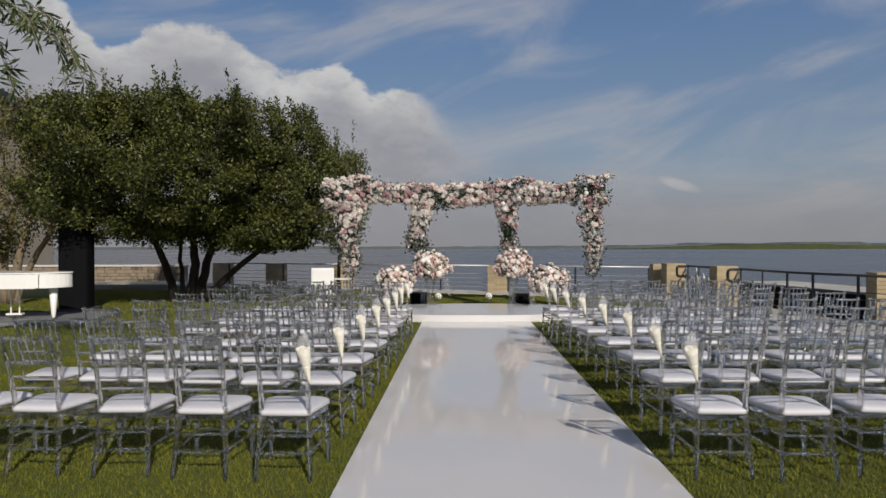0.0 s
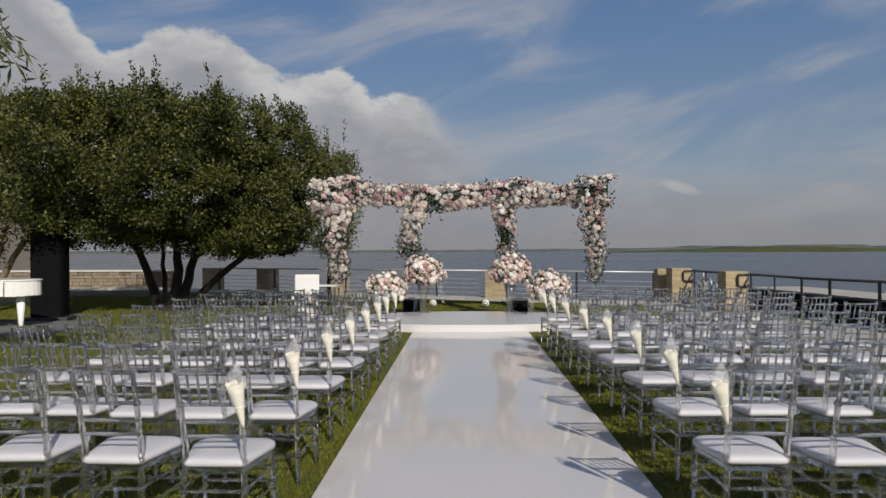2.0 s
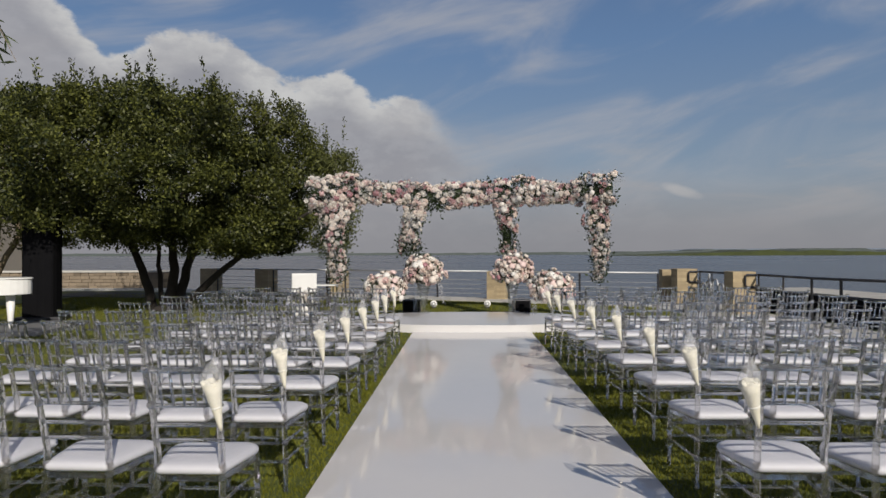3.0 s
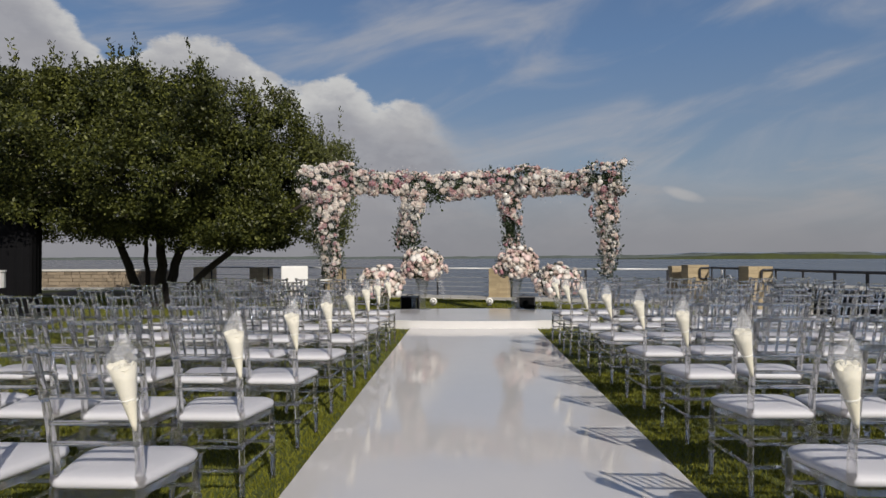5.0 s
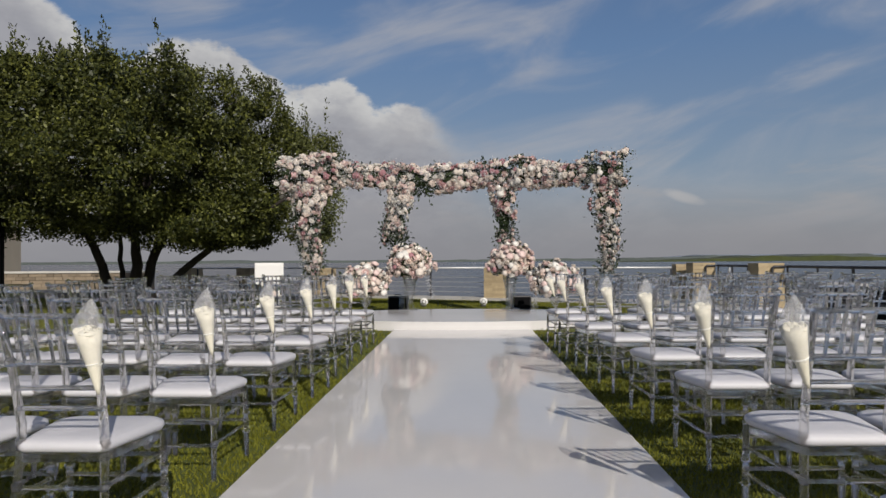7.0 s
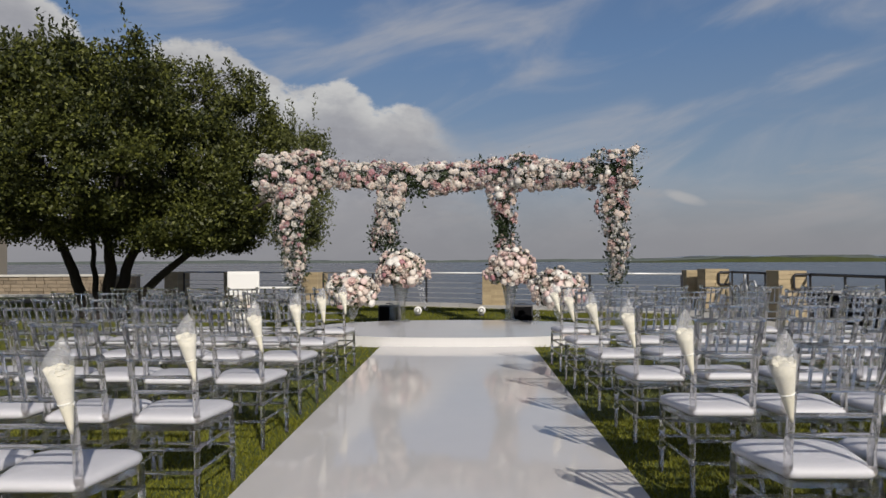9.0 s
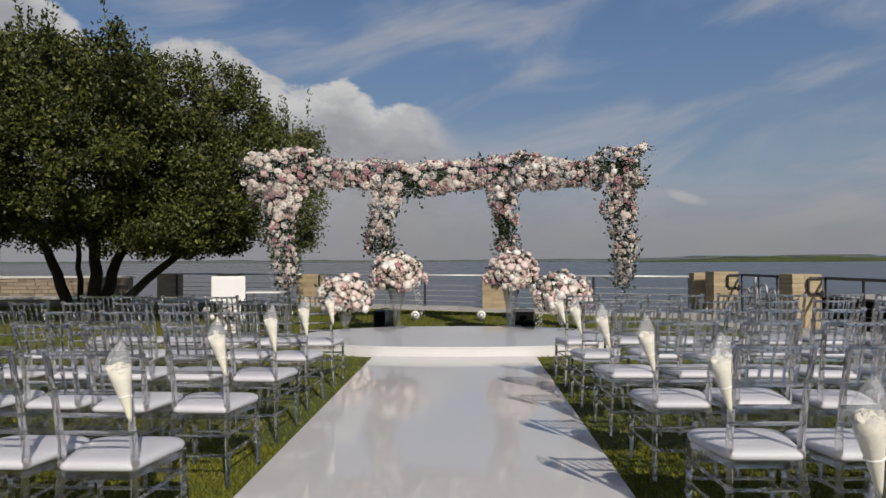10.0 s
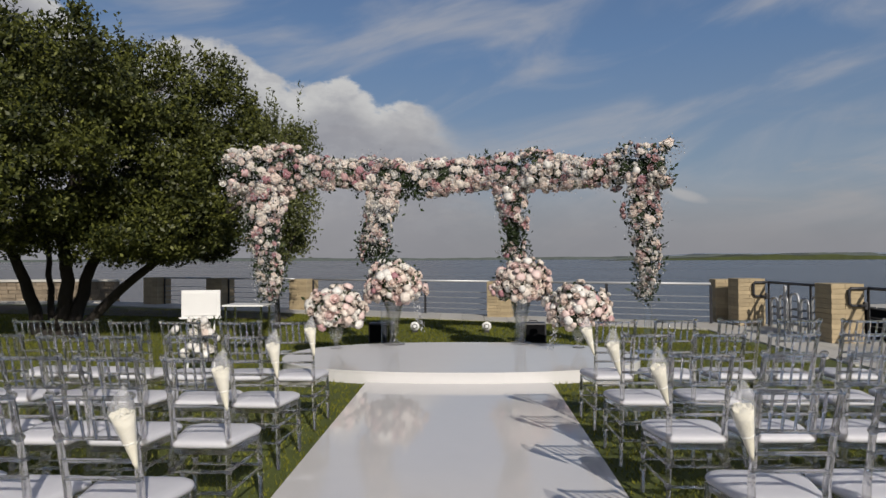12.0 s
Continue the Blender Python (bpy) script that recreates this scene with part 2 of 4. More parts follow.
def water_material():
    m = bpy.data.materials.new("lake_water")
    m.use_nodes = True
    k = G(m.node_tree)
    bsdf = m.node_tree.nodes["Principled BSDF"]
    vec = k.node("ShaderNodeTexCoord").outputs["Object"]
    mp = k.node("ShaderNodeMapping", {"Vector": vec, "Scale": (0.5, 1.0, 1.0)}).outputs[0]
    small, broad = k.noise(mp, 1.4, 4.0, 0.6), k.noise(mp, 0.012, 4.0, 0.6)
    k.put(bsdf.inputs["Base Color"], k.mix(broad, (0.058, 0.053, 0.046, 1), (0.085, 0.08, 0.074, 1)))
    k.put(bsdf.inputs["Roughness"], k.math("MULTIPLY_ADD", broad, 0.2, 0.16))
    b = k.node("ShaderNodeBump", {"Height": small, "Strength": 0.9, "Distance": 0.12})
    k.l.new(b.outputs[0], bsdf.inputs["Normal"])
    return m


M_WATER = water_material()


# ---- mesh helpers ----
def mesh_of(name, bm, mat, smooth=False):
    me = bpy.data.meshes.new(name)
    bm.to_mesh(me)
    bm.free()
    me.materials.append(mat)
    if smooth:
        for p in me.polygons:
            p.use_smooth = True
    return me


def part(name, bm, mat, parent=None, label="", smooth=False):
    me = bm if isinstance(bm, bpy.types.Mesh) else mesh_of(name, bm, mat, smooth)
    ob = new(name, me)
    if parent is not None:
        ob.parent = parent
    if label:
        tagged(ob, label)
    return ob


def thing(name, label, category, m=None, group="", kind=""):
    ob = new(name)
    ob.empty_display_size = 0.1
    if m is not None:
        ob.matrix_basis = m
    return tagged(ob, label, category, group, kind)


def box(bm, x0, y0, z0, x1, y1, z1, bevel=0.0, turn=0.0):
    m = Matrix.Translation(((x0 + x1) / 2, (y0 + y1) / 2, (z0 + z1) / 2)) @ Matrix.Rotation(turn, 4, "Z") @ Matrix.Diagonal((x1 - x0, y1 - y0, z1 - z0, 1))
    made = bmesh.ops.create_cube(bm, size=1, matrix=m)
    if bevel:
        edges = {e for v in made["verts"] for e in v.link_edges}
        bmesh.ops.bevel(bm, geom=list(edges), offset=bevel, segments=2, affect="EDGES", profile=0.6)
    return bm


def tube(bm, pts, radii, segs=8, caps=True):
    """A tube along pts; radii one number or one for each point."""
    pts = [Vector(p) for p in pts]
    if isinstance(radii, (int, float)):
        radii = [radii] * len(pts)
    rings = []
    side = None
    for i, p in enumerate(pts):
        way = (pts[min(i + 1, len(pts) - 1)] - pts[max(i - 1, 0)]).normalized()
        if side is None:
            side = way.orthogonal().normalized()
        side = (side - way * side.dot(way)).normalized()
        up = way.cross(side)
        rings.append([bm.verts.new(p + radii[i] * (math.cos(a) * side + math.sin(a) * up)) for a in (2 * math.pi * (j + 0.5) / segs for j in range(segs))])
    for a, b in zip(rings, rings[1:]):
        for j in range(segs):
            bm.faces.new((a[j], a[(j + 1) % segs], b[(j + 1) % segs], b[j]))
    if caps:
        bm.faces.new(rings[0][::-1]), bm.faces.new(rings[-1])
    return bm


def lathe(bm, profile, segs=20, cx=0.0, cy=0.0):
    """A surface of revolution from (radius, height) pairs."""
    rings = [[bm.verts.new((cx + r * math.cos(2 * math.pi * j / segs), cy + r * math.sin(2 * math.pi * j / segs), z)) for j in range(segs)] for r, z in profile]
    for a, b in zip(rings, rings[1:]):
        for j in range(segs):
            bm.faces.new((a[j], a[(j + 1) % segs], b[(j + 1) % segs], b[j]))
    bm.faces.new(rings[0][::-1]), bm.faces.new(rings[-1])
    return bm


def prism(bm, outline, z0, z1):
    lo = [bm.verts.new((x, y, z0)) for x, y in outline]
    hi = [bm.verts.new((x, y, z1)) for x, y in outline]
    n = len(outline)
    for i in range(n):
        bm.faces.new((lo[i], lo[(i + 1) % n], hi[(i + 1) % n], hi[i]))
    bm.faces.new(hi), bm.faces.new(lo[::-1])
    return bm


def soup(name, verts, per, mat):
    """A mesh of many loose faces with `per` corners each, from an array of corners."""
    verts = np.asarray(verts, dtype=np.float32).reshape(-1, 3)
    n = len(verts) // per
    me = bpy.data.meshes.new(name)
    me.vertices.add(len(verts))
    me.vertices.foreach_set("co", verts.ravel())
    me.loops.add(n * per)
    me.loops.foreach_set("vertex_index", np.arange(n * per, dtype=np.int32))
    me.polygons.add(n)
    me.polygons.foreach_set("loop_start", np.arange(0, n * per, per, dtype=np.int32))
    me.update(calc_edges=True)
    me.validate()
    me.materials.append(mat)
    return me


def leaves(rng, centres, length, width, up=0.3):
    """Pointed leaf blades (four corners each) at the centres, turned at random."""
    n = len(centres)
    way = rng.normal(size=(n, 3)) + np.array([0, 0, up])
    way /= np.linalg.norm(way, axis=1)[:, None]
    side = np.cross(way, rng.normal(size=(n, 3)))
    side /= np.linalg.norm(side, axis=1)[:, None] + 1e-9
    s = rng.uniform(0.65, 1.3, size=(n, 1))
    a, b = way * length * s, side * width * s
    return np.stack([centres, centres + a * 0.45 + b, centres + a, centres + a * 0.5 - b], axis=1)


RNG = np.random.default_rng(7)


# ---- ground, lake and distance ----
AISLE = 1.05


def fence_y(x):
    return 19.9 - 0.45 * (x - 5.2)


lake = part("water", prism(bmesh.new(), [(-4000, -4000), (4000, -4000), (4000, 4000), (-4000, 4000)], -4.0, -2.6), M_WATER)
tagged(lake, "wide calm grey-blue lake water", "water", kind="structure")
edge = [(-60, -30), (10.5, -30), (10.5, 9.0), (7.6, 12.0), (6.6, fence_y(6.6) + 0.75), (-12.2, fence_y(-12.2) + 0.4), (-12.4, 29.2), (-60, 31.0)]
ground = part("ground", prism(bmesh.new(), edge, -5.0, -0.012), M_LAWN)
tagged(ground, "mown green lawn beside the lake", "lawn", kind="structure")


def far_strip(name, x0, x1, y0, y1, z1, mat, label, rough, seed):
    """A long low strip of land with an uneven top."""
    bm = bmesh.new()
    n = 420
    rows = []
    for i in range(n + 1):
        u = i / n
        x = x0 + (x1 - x0) * u
        y = y0 + (y1 - y0) * u
        taper = min(1, u * 8 + 0.05)
        h = z1 * taper * (0.6 + rough * (0.5 * noise.noise((x * 0.006, seed, 0)) + 0.35 * noise.noise((x * 0.03, seed, 3))))
        rows.append([bm.verts.new((x, y, -2.7)), bm.verts.new((x, y + 2, -2.6 + max(0.3, h))), bm.verts.new((x, y + 160, -2.6 + max(0.3, h))), bm.verts.new((x, y + 165, -2.7))])
    for a, b in zip(rows, rows[1:]):
        for j in range(3):
            bm.faces.new((a[j], b[j], b[j + 1], a[j + 1]))
    ob = part(name, bm, mat)
    return tagged(ob, label, "shore", kind="structure")


far_strip("shore_reeds", 190, 1500, 900, 640, 7.2, M_SHORE, "distant yellow-green reed bank across the lake", 1.0, 1.0)
far_strip("shore_woods", 180, 2100, 1450, 1300, 14.0, M_WOODS, "dark distant tree line across the lake", 0.9, 5.0)
far_strip("shore_woods_west", 700, -2200, 1500, 1500, 9, M_WOODS, "faint distant wooded shore across the lake", 0.8, 9.0)
far_strip("shore_hills", 700, 3600, 3000, 2900, 34, M_HILL_HAZE, "distant hills on the horizon, blue haze painted into their colour", 0.12, 12.0)

# the white aisle and the round-ended stage
aisle = thing("aisle_runner", "glossy white vinyl aisle runner laid on the lawn", "aisle runner")
for y0, y1 in ((-1.6, 1.2), (1.2, 5.1), (5.1, 9.05), (9.05, 13.22)):
    part("sheet", box(bmesh.new(), -AISLE, y0, -0.011, AISLE, y1, 0.012), M_AISLE, aisle)
outline = []
for i in range(72):
    a = 2 * math.pi * i / 72
    ca, sa = math.cos(a), math.sin(a)
    outline.append((0.0 + 2.32 * math.copysign(abs(ca) ** 0.86, ca), 14.47 + 1.37 * math.copysign(abs(sa) ** 0.86, sa)))
stage = thing("stage", "low oval white glossy stage at the end of the aisle", "stage")
bm = prism(bmesh.new(), outline, 0.116, 0.135)
bmesh.ops.bevel(bm, geom=[e for e in bm.edges if all(v.co.z > 0.12 for v in e.verts)], offset=0.006, segments=3, affect="EDGES")
part("deck", bm, M_STAGE, stage)
part("skirt", prism(bmesh.new(), [(x * 0.997, 14.47 + (y - 14.47) * 0.997) for x, y in outline], -0.011, 0.116), M_STAGE, stage, "white skirt of the stage")

# paving before the rail, and the dark soil-and-shade strip behind the stage
pave = thing("pavement", "pale paved walk along the lakeside rail", "pavement", kind="structure")
for i in range(36):
    x0 = -12.0 + i * 0.52
    if x0 > 6.2:
        break
    me = prism(bmesh.new(), [(x0, fence_y(x0) - 1.25), (x0 + 0.51, fence_y(x0 + 0.51) - 1.25), (x0 + 0.51, fence_y(x0 + 0.51) + 0.3), (x0, fence_y(x0) + 0.3)], -0.05, 0.02)
    part("slab", me, M_PAVE, pave)
for i in range(14):
    for j in range(3):
        x0, y0 = 4.75 + j * 0.62 + 0.06 * i, 18.2 - i * 0.62
        part("slab", prism(bmesh.new(), [(x0, y0), (x0 + 0.61, y0), (x0 + 0.61, y0 + 0.61), (x0, y0 + 0.61)], -0.05, 0.015), M_PAVE, pave)

# dark sheet: bare soil, and the tree's shadow on the grass painted in
bed = part("soil_and_tree_shade", prism(bmesh.new(), [(-14.5, 23.6), (-4.2, 21.3), (-4.4, fence_y(-4.4) - 1.3), (-14.5, fence_y(-12.0) - 1.3)], -0.05, 0.004), M_SOIL_SHADE)
tagged(bed, "dark strip of soil and painted tree shade by the walk", "flower bed", kind="structure")


# grass blades
def blades(n, x0, x1, y0, y1, h):
    x, y = RNG.uniform(x0, x1, n), RNG.uniform(y0, y1, n)
    keep = ~((np.abs(x) < AISLE + 0.01) & (y < 13.23)) & ~((x / 2.35) ** 2 + ((y - 14.47) / 1.4) ** 2 < 1) & (y < 20.9 - 0.45 * x) & ~((x > 4.7) & (y > 9.5))
    x, y = x[keep], y[keep]
    n = len(x)
    a = RNG.uniform(0, 2 * np.pi, n)
    hh = h * RNG.uniform(0.5, 1.25, n)
    lean = RNG.normal(size=(n, 2)) * hh[:, None] * 0.45
    w = 0.0035 + 0.0004 * np.maximum(y - 3, 0)
    p = np.stack([np.stack([x - w * np.cos(a), y - w * np.sin(a), np.full(n, -0.012)], 1),
                  np.stack([x + w * np.cos(a), y + w * np.sin(a), np.full(n, -0.012)], 1),
                  np.stack([x + lean[:, 0], y + lean[:, 1], hh - 0.012], 1)], axis=1)
    return p


grass_a = np.concatenate([blades(220000, -5.6, 6.0, 2.6, 9.0, 0.026), blades(190000, -12.0, 10.0, -4.0, 9.0, 0.028), blades(190000, -13.0, 6.0, 9.0, 24.5, 0.03)])
tagged(part("grass", soup("grass", grass_a, 3, M_GRASS), M_GRASS), "short green lawn grass, lit in patches between the chairs", "grass", kind="stuff")

# ---- lakeside rail and pillars ----
def pillar(x, y, h, size, turn, label, courses=12):
    p = thing("stone_pillar", label, "pillar", pose(x, y, 0, 0, 0, turn), "pillars along the rail")
    hh = h / courses
    for i in range(courses):
        for sx in (0, 1):
            split = size * (0.42 if i % 2 else 0.6)
            a, b = (-size / 2, -size / 2 + split) if sx == 0 else (-size / 2 + split, size / 2)
            o = 0.006 * math.sin(i * 2.3 + sx)
            part("stone", box(bmesh.new(), a + 0.002, -size / 2 + o, i * hh + 0.002, b - 0.002, size / 2 + o, (i + 1) * hh - 0.002, 0.005), M_STONE, p)
    part("core", box(bmesh.new(), -size / 2 + 0.02, -size / 2 + 0.02, 0, size / 2 - 0.02, size / 2 - 0.02, h - 0.01), M_STONE, p)
    return p


for x in (-9.8, -7.35, -4.5, 0.92):
    pillar(x, fence_y(x), 0.86, 0.58, -20, "tan stone block pillar of the lakeside rail")
pillar(5.7, 20.5, 0.93, 0.5, -5, "tan stone block pillar of the lakeside rail")
pillar(5.84, 19.67, 0.97, 0.54, 0, "sunlit tan stone pillar with a shaded side, by the gate")
pillar(6.2, 16.87, 0.97, 0.52, 0, "sunlit tan stone pillar with a shaded side, by the gate")
pillar(7.8, 13.1, 0.95, 0.5, -10, "tan stone pillar at the far end of the side rail")


def rail_run(points, h, label, wires=(0.16, 0.3, 0.44, 0.58), posts=1.9, mat=M_STEEL):
    r = thing("railing", label, "railing")
    pts = [Vector((x, y, 0)) for x, y in points]
    part("handrail", tube(bmesh.new(), [p + Vector((0, 0, h)) for p in pts], 0.027, 10), mat, r, smooth=True)
    for wz in wires:
        part("rail", tube(bmesh.new(), [p + Vector((0, 0, wz)) for p in pts], 0.008, 6), mat, r)
    for a, b in zip(pts, pts[1:]):
        n = max(1, round((b - a).length / posts))
        turn = math.atan2((b - a).y, (b - a).x)
        for i in range(n + 1):
            p = a.lerp(b, i / n)
            bm = box(bmesh.new(), p.x - 0.03, p.y - 0.008, 0, p.x + 0.03, p.y + 0.008, h - 0.02, 0.003, turn)
            part("post", bm, M_IRON, r)
    return r


def fence_part(x0, x1):
    return [(x0, fence_y(x0)), (x1, fence_y(x1))]


for x0, x1 in ((-9.5, -7.65), (-7.05, -4.8), (-4.2, 0.62), (1.22, 5.2)):
    rail_run(fence_part(x0, x1), 0.85, "grey metal lakeside railing with thin horizontal bars", posts=1.9)
rail_run([(6.16, 19.36), (6.3, 17.15)], 0.9, "dark metal gate railing between two stone pillars", posts=0.8, mat=M_IRON)
rail_run([(6.5, 16.57), (6.62, 14.5), (6.8, 13.81), (7.55, 12.0)], 0.9, "dark metal side railing over the water", posts=1.1, mat=M_IRON)

# hoops of the gate
gate = thing("metal_gate", "grey tubular metal gate of rounded hoops between two pillars", "gate", pose(6.2, 18.25, 0, 0, 0, 94))
for x, w, top in ((-0.95, 0.13, 0.6), (-0.6, 0.15, 0.7), (-0.22, 0.12, 0.64), (0.12, 0.14, 0.72), (0.5, 0.13, 0.66), (0.82, 0.12, 0.6)):
    pts = [(x - w, 0, 0.02), (x - w, 0, top - 0.1), (x - w + 0.025, 0, top - 0.03), (x - w + 0.07, 0, top), (x + w - 0.07, 0, top), (x + w - 0.025, 0, top - 0.03), (x + w, 0, top - 0.1), (x + w, 0, 0.02)]
    part("hoop", tube(bmesh.new(), pts, 0.024, 8), M_STEEL, gate, smooth=True)
    for z in (0.14, 0.28, 0.42):
        part("bar", tube(bmesh.new(), [(x - w, 0, z), (x + w, 0, z)], 0.012, 6), M_IRON, gate)
for x in (-0.78, 0.31):
    part("gate_post", box(bmesh.new(), x - 0.03, 0.05, 0.02, x + 0.03, 0.09, 0.86, 0.006), M_STEEL, gate)


def rail_bracket(x, y):
    """A bent rail end fixed to the face of a pillar, its lower arm returning to the stone."""
    r = thing("rail_bracket", "dark bent rail end fixed to a stone pillar", "rail bracket", pose(x, y, 0), "rail brackets")
    part("arm", tube(bmesh.new(), [(0.3, 0, 0.9), (0.03, 0, 0.9), (0, 0, 0.87), (0, 0, 0.66), (0.04, 0, 0.62), (0.26, 0, 0.62)], 0.024, 8), M_IRON, r, smooth=True)
    part("fixing_plate", box(bmesh.new(), 0.24, -0.01, 0.56, 0.3, 0.05, 0.68, 0.006), M_IRON, r)


rail_bracket(5.86, 19.36)
rail_bracket(6.2, 16.57)

# pontoon beyond the side rail
pier = thing("pontoon", "pale decked pontoon with black sides beyond the side rail", "pontoon")
hull = [(7.3, 18.6), (7.5, 15.0), (8.2, 11.9), (9.7, 12.1), (8.7, 18.8)]
part("hull", prism(bmesh.new(), hull, -2.9, 0.46), M_BLACK, pier)
for i in range(9):
    u0, u1 = i / 9, (i + 1) / 9 - 0.004
    a0, b0 = Vector(hull[0]).lerp(Vector(hull[2]), u0), Vector(hull[4]).lerp(Vector(hull[3]), u0)
    a1, b1 = Vector(hull[0]).lerp(Vector(hull[2]), u1), Vector(hull[4]).lerp(Vector(hull[3]), u1)
    part("deck_board", prism(bmesh.new(), [tuple(a0), tuple(a1), tuple(b1), tuple(b0)], 0.464, 0.5), M_PAVE, pier)

# left stone wall
wall = thing("garden_wall", "low tan rubble stone wall with a white cap", "wall", kind="structure")
part("core", box(bmesh.new(), -23.0, 28.02, -0.1, -11.9, 28.3, 0.68), M_RUBBLE, wall)
rr = random.Random(4)
for i in range(5):
    x = -23.0
    while x < -12.0:
        w = rr.uniform(0.22, 0.5)
        o = rr.uniform(0, 0.03)
        part("stone", box(bmesh.new(), x + 0.008, 27.97 - o, i * 0.136 + 0.006, min(x + w, -11.9) - 0.008, 28.06, (i + 1) * 0.136 - 0.006, 0.012), M_RUBBLE, wall)
        x += w
part("cap", box(bmesh.new(), -23.1, 27.9, 0.68, -11.8, 28.36, 0.76, 0.012), M_CAP, wall)
kerb = part("kerb", box(bmesh.new(), -23, 26.9, -0.05, -11.6, 27.5, 0.07, 0.015), M_CAP)
tagged(kerb, "pale stone kerb at the foot of the wall", "kerb", kind="structure")


# ---- chairs ----
def chiavari():
    """A clear chair that faces +y, its origin on the ground."""
    c = thing("chiavari_chair", "clear acrylic chiavari chair with a white seat cushion on the lawn", "chair", group="wedding guest chairs")
    S = M_CLEAR

    def turned(p, q, r, rings, segs=8):
        p, q = Vector(p), Vector(q)
        stops, n = [(0.0, r * 0.85)], 0
        for u in rings:
            stops += [(u - 0.022, r), (u - 0.012, r * 1.45), (u + 0.012, r * 1.45), (u + 0.022, r)]
        stops.append((1.0, r * 0.9))
        return tube(bmesh.new(), [p.lerp(q, u) for u, _ in stops], [x for _, x in stops], segs)

    for s in (-1, 1):
        pts = [(0.174 * s, -0.235, 0.0), (0.162 * s, -0.2, 0.2), (0.15 * s, -0.178, 0.4), (0.149 * s, -0.18, 0.5), (0.153 * s, -0.225, 0.7), (0.158 * s, -0.28, 0.885)]
        bm = tube(bmesh.new(), pts, [0.012, 0.0145, 0.0165, 0.0165, 0.014, 0.0125], 8)
        for z, y, x in ((0.17, -0.205, 0.164), (0.28, -0.19, 0.157), (0.425, -0.176, 0.149), (0.725, -0.231, 0.154), (0.898, -0.283, 0.158)):
            tube(bm, [(x * s, y, z - 0.016), (x * s, y, z - 0.006), (x * s, y, z + 0.006), (x * s, y, z + 0.016)], [0.013, 0.021, 0.021, 0.012], 8)
        part("back_post", bm, S, c, smooth=True)
        part("front_leg", turned((0.2 * s, 0.205, 0), (0.194 * s, 0.19, 0.385), 0.0145, (0.36, 0.62)), S, c, smooth=True)
        for z in (0.17, 0.28):
            part("side_stretcher", turned((0.16 * s, -0.2, z), (0.196 * s, 0.2, z + 0.01), 0.0095, ()), S, c, smooth=True)
    for y, z, w in ((-0.198, 0.165, 0.163), (-0.19, 0.275, 0.156), (0.2, 0.2, 0.196), (0.197, 0.285, 0.194)):
        part("cross_stretcher", turned((-w, y, z), (w, y, z), 0.0095, (0.5,)), S, c, smooth=True)
    part("top_rail", turned((-0.156, -0.28, 0.888), (0.156, -0.28, 0.888), 0.0125, ()), S, c, smooth=True)
    for y, z in ((-0.233, 0.725), (-0.207, 0.63), (-0.19, 0.555)):
        part("back_rail", turned((-0.152, y, z), (0.152, y, z), 0.0105, ()), S, c, smooth=True)
    for i in range(5):
        x = -0.153 + 0.306 * (i + 1) / 6
        part("spindle", turned((x, -0.233, 0.725), (x, -0.28, 0.887), 0.0072, (0.5,), 6), S, c, smooth=True)

    def seat_outline(grow):
        o = []
        for (x, y, r) in ((0.158, -0.19, 0.03), (0.212, 0.205, 0.085), (-0.212, 0.205, 0.085), (-0.158, -0.19, 0.03)):
            a0 = {(1, -1): -90, (1, 1): 0, (-1, 1): 90, (-1, -1): 180}[(1 if x > 0 else -1, 1 if y > 0 else -1)]
            for j in range(5):
                a = radians(a0 + 90 * j / 4)
                cx, cy = x - math.copysign(r, x), y - math.copysign(r, y)
                o.append((cx + (r + grow) * math.cos(a), cy + (r + grow) * math.sin(a)))
        return o

    part("seat_frame", prism(bmesh.new(), seat_outline(0.0), 0.366, 0.3955), S, c)
    bm = bmesh.new()
    rings = []
    for g_, z in ((-0.01, 0.396), (0.004, 0.402), (0.012, 0.415), (0.009, 0.43), (-0.012, 0.441), (-0.05, 0.447), (-0.11, 0.45)):
        f = 1 + min(g_ + 0.012, 0) / 0.2
        rings.append([bm.verts.new((x * f, y * f, z)) for x, y in seat_outline(max(g_, -0.012))])
    for a, b in zip(rings, rings[1:]):
        for j in range(len(a)):
            bm.faces.new((a[j], a[(j + 1) % len(a)], b[(j + 1) % len(a)], b[j]))
    bm.faces.new(rings[-1]), bm.faces.new(rings[0][::-1])
    part("cushion", bm, M_CUSHION, c, "white fabric seat cushion", smooth=True)
    return c


# each row: y of the back feet, x of the aisle chair, chairs in the row, spacing
ROWS_L = ((4.22, 1.4, 5, 0.54), (5.17, 1.37, 6, 0.458), (6.12, 1.345, 6, 0.46), (7.09, 1.325, 6, 0.463),
          (8.13, 1.315, 6, 0.465), (9.1, 1.32, 6, 0.462), (10.07, 1.335, 6, 0.458), (11.08, 1.33, 6, 0.46))
ROWS_R = ((4.3, 1.36, 6, 0.525), (5.28, 1.415, 7, 0.465), (6.32, 1.45, 7, 0.46), (7.29, 1.435, 7, 0.465),
          (8.28, 1.4, 7, 0.468), (9.25, 1.36, 7, 0.472), (10.18, 1.32, 7, 0.48), (11.14, 1.31, 7, 0.5))
first = chiavari()
first_used = False
rc = random.Random(11)
aisle_posts = []
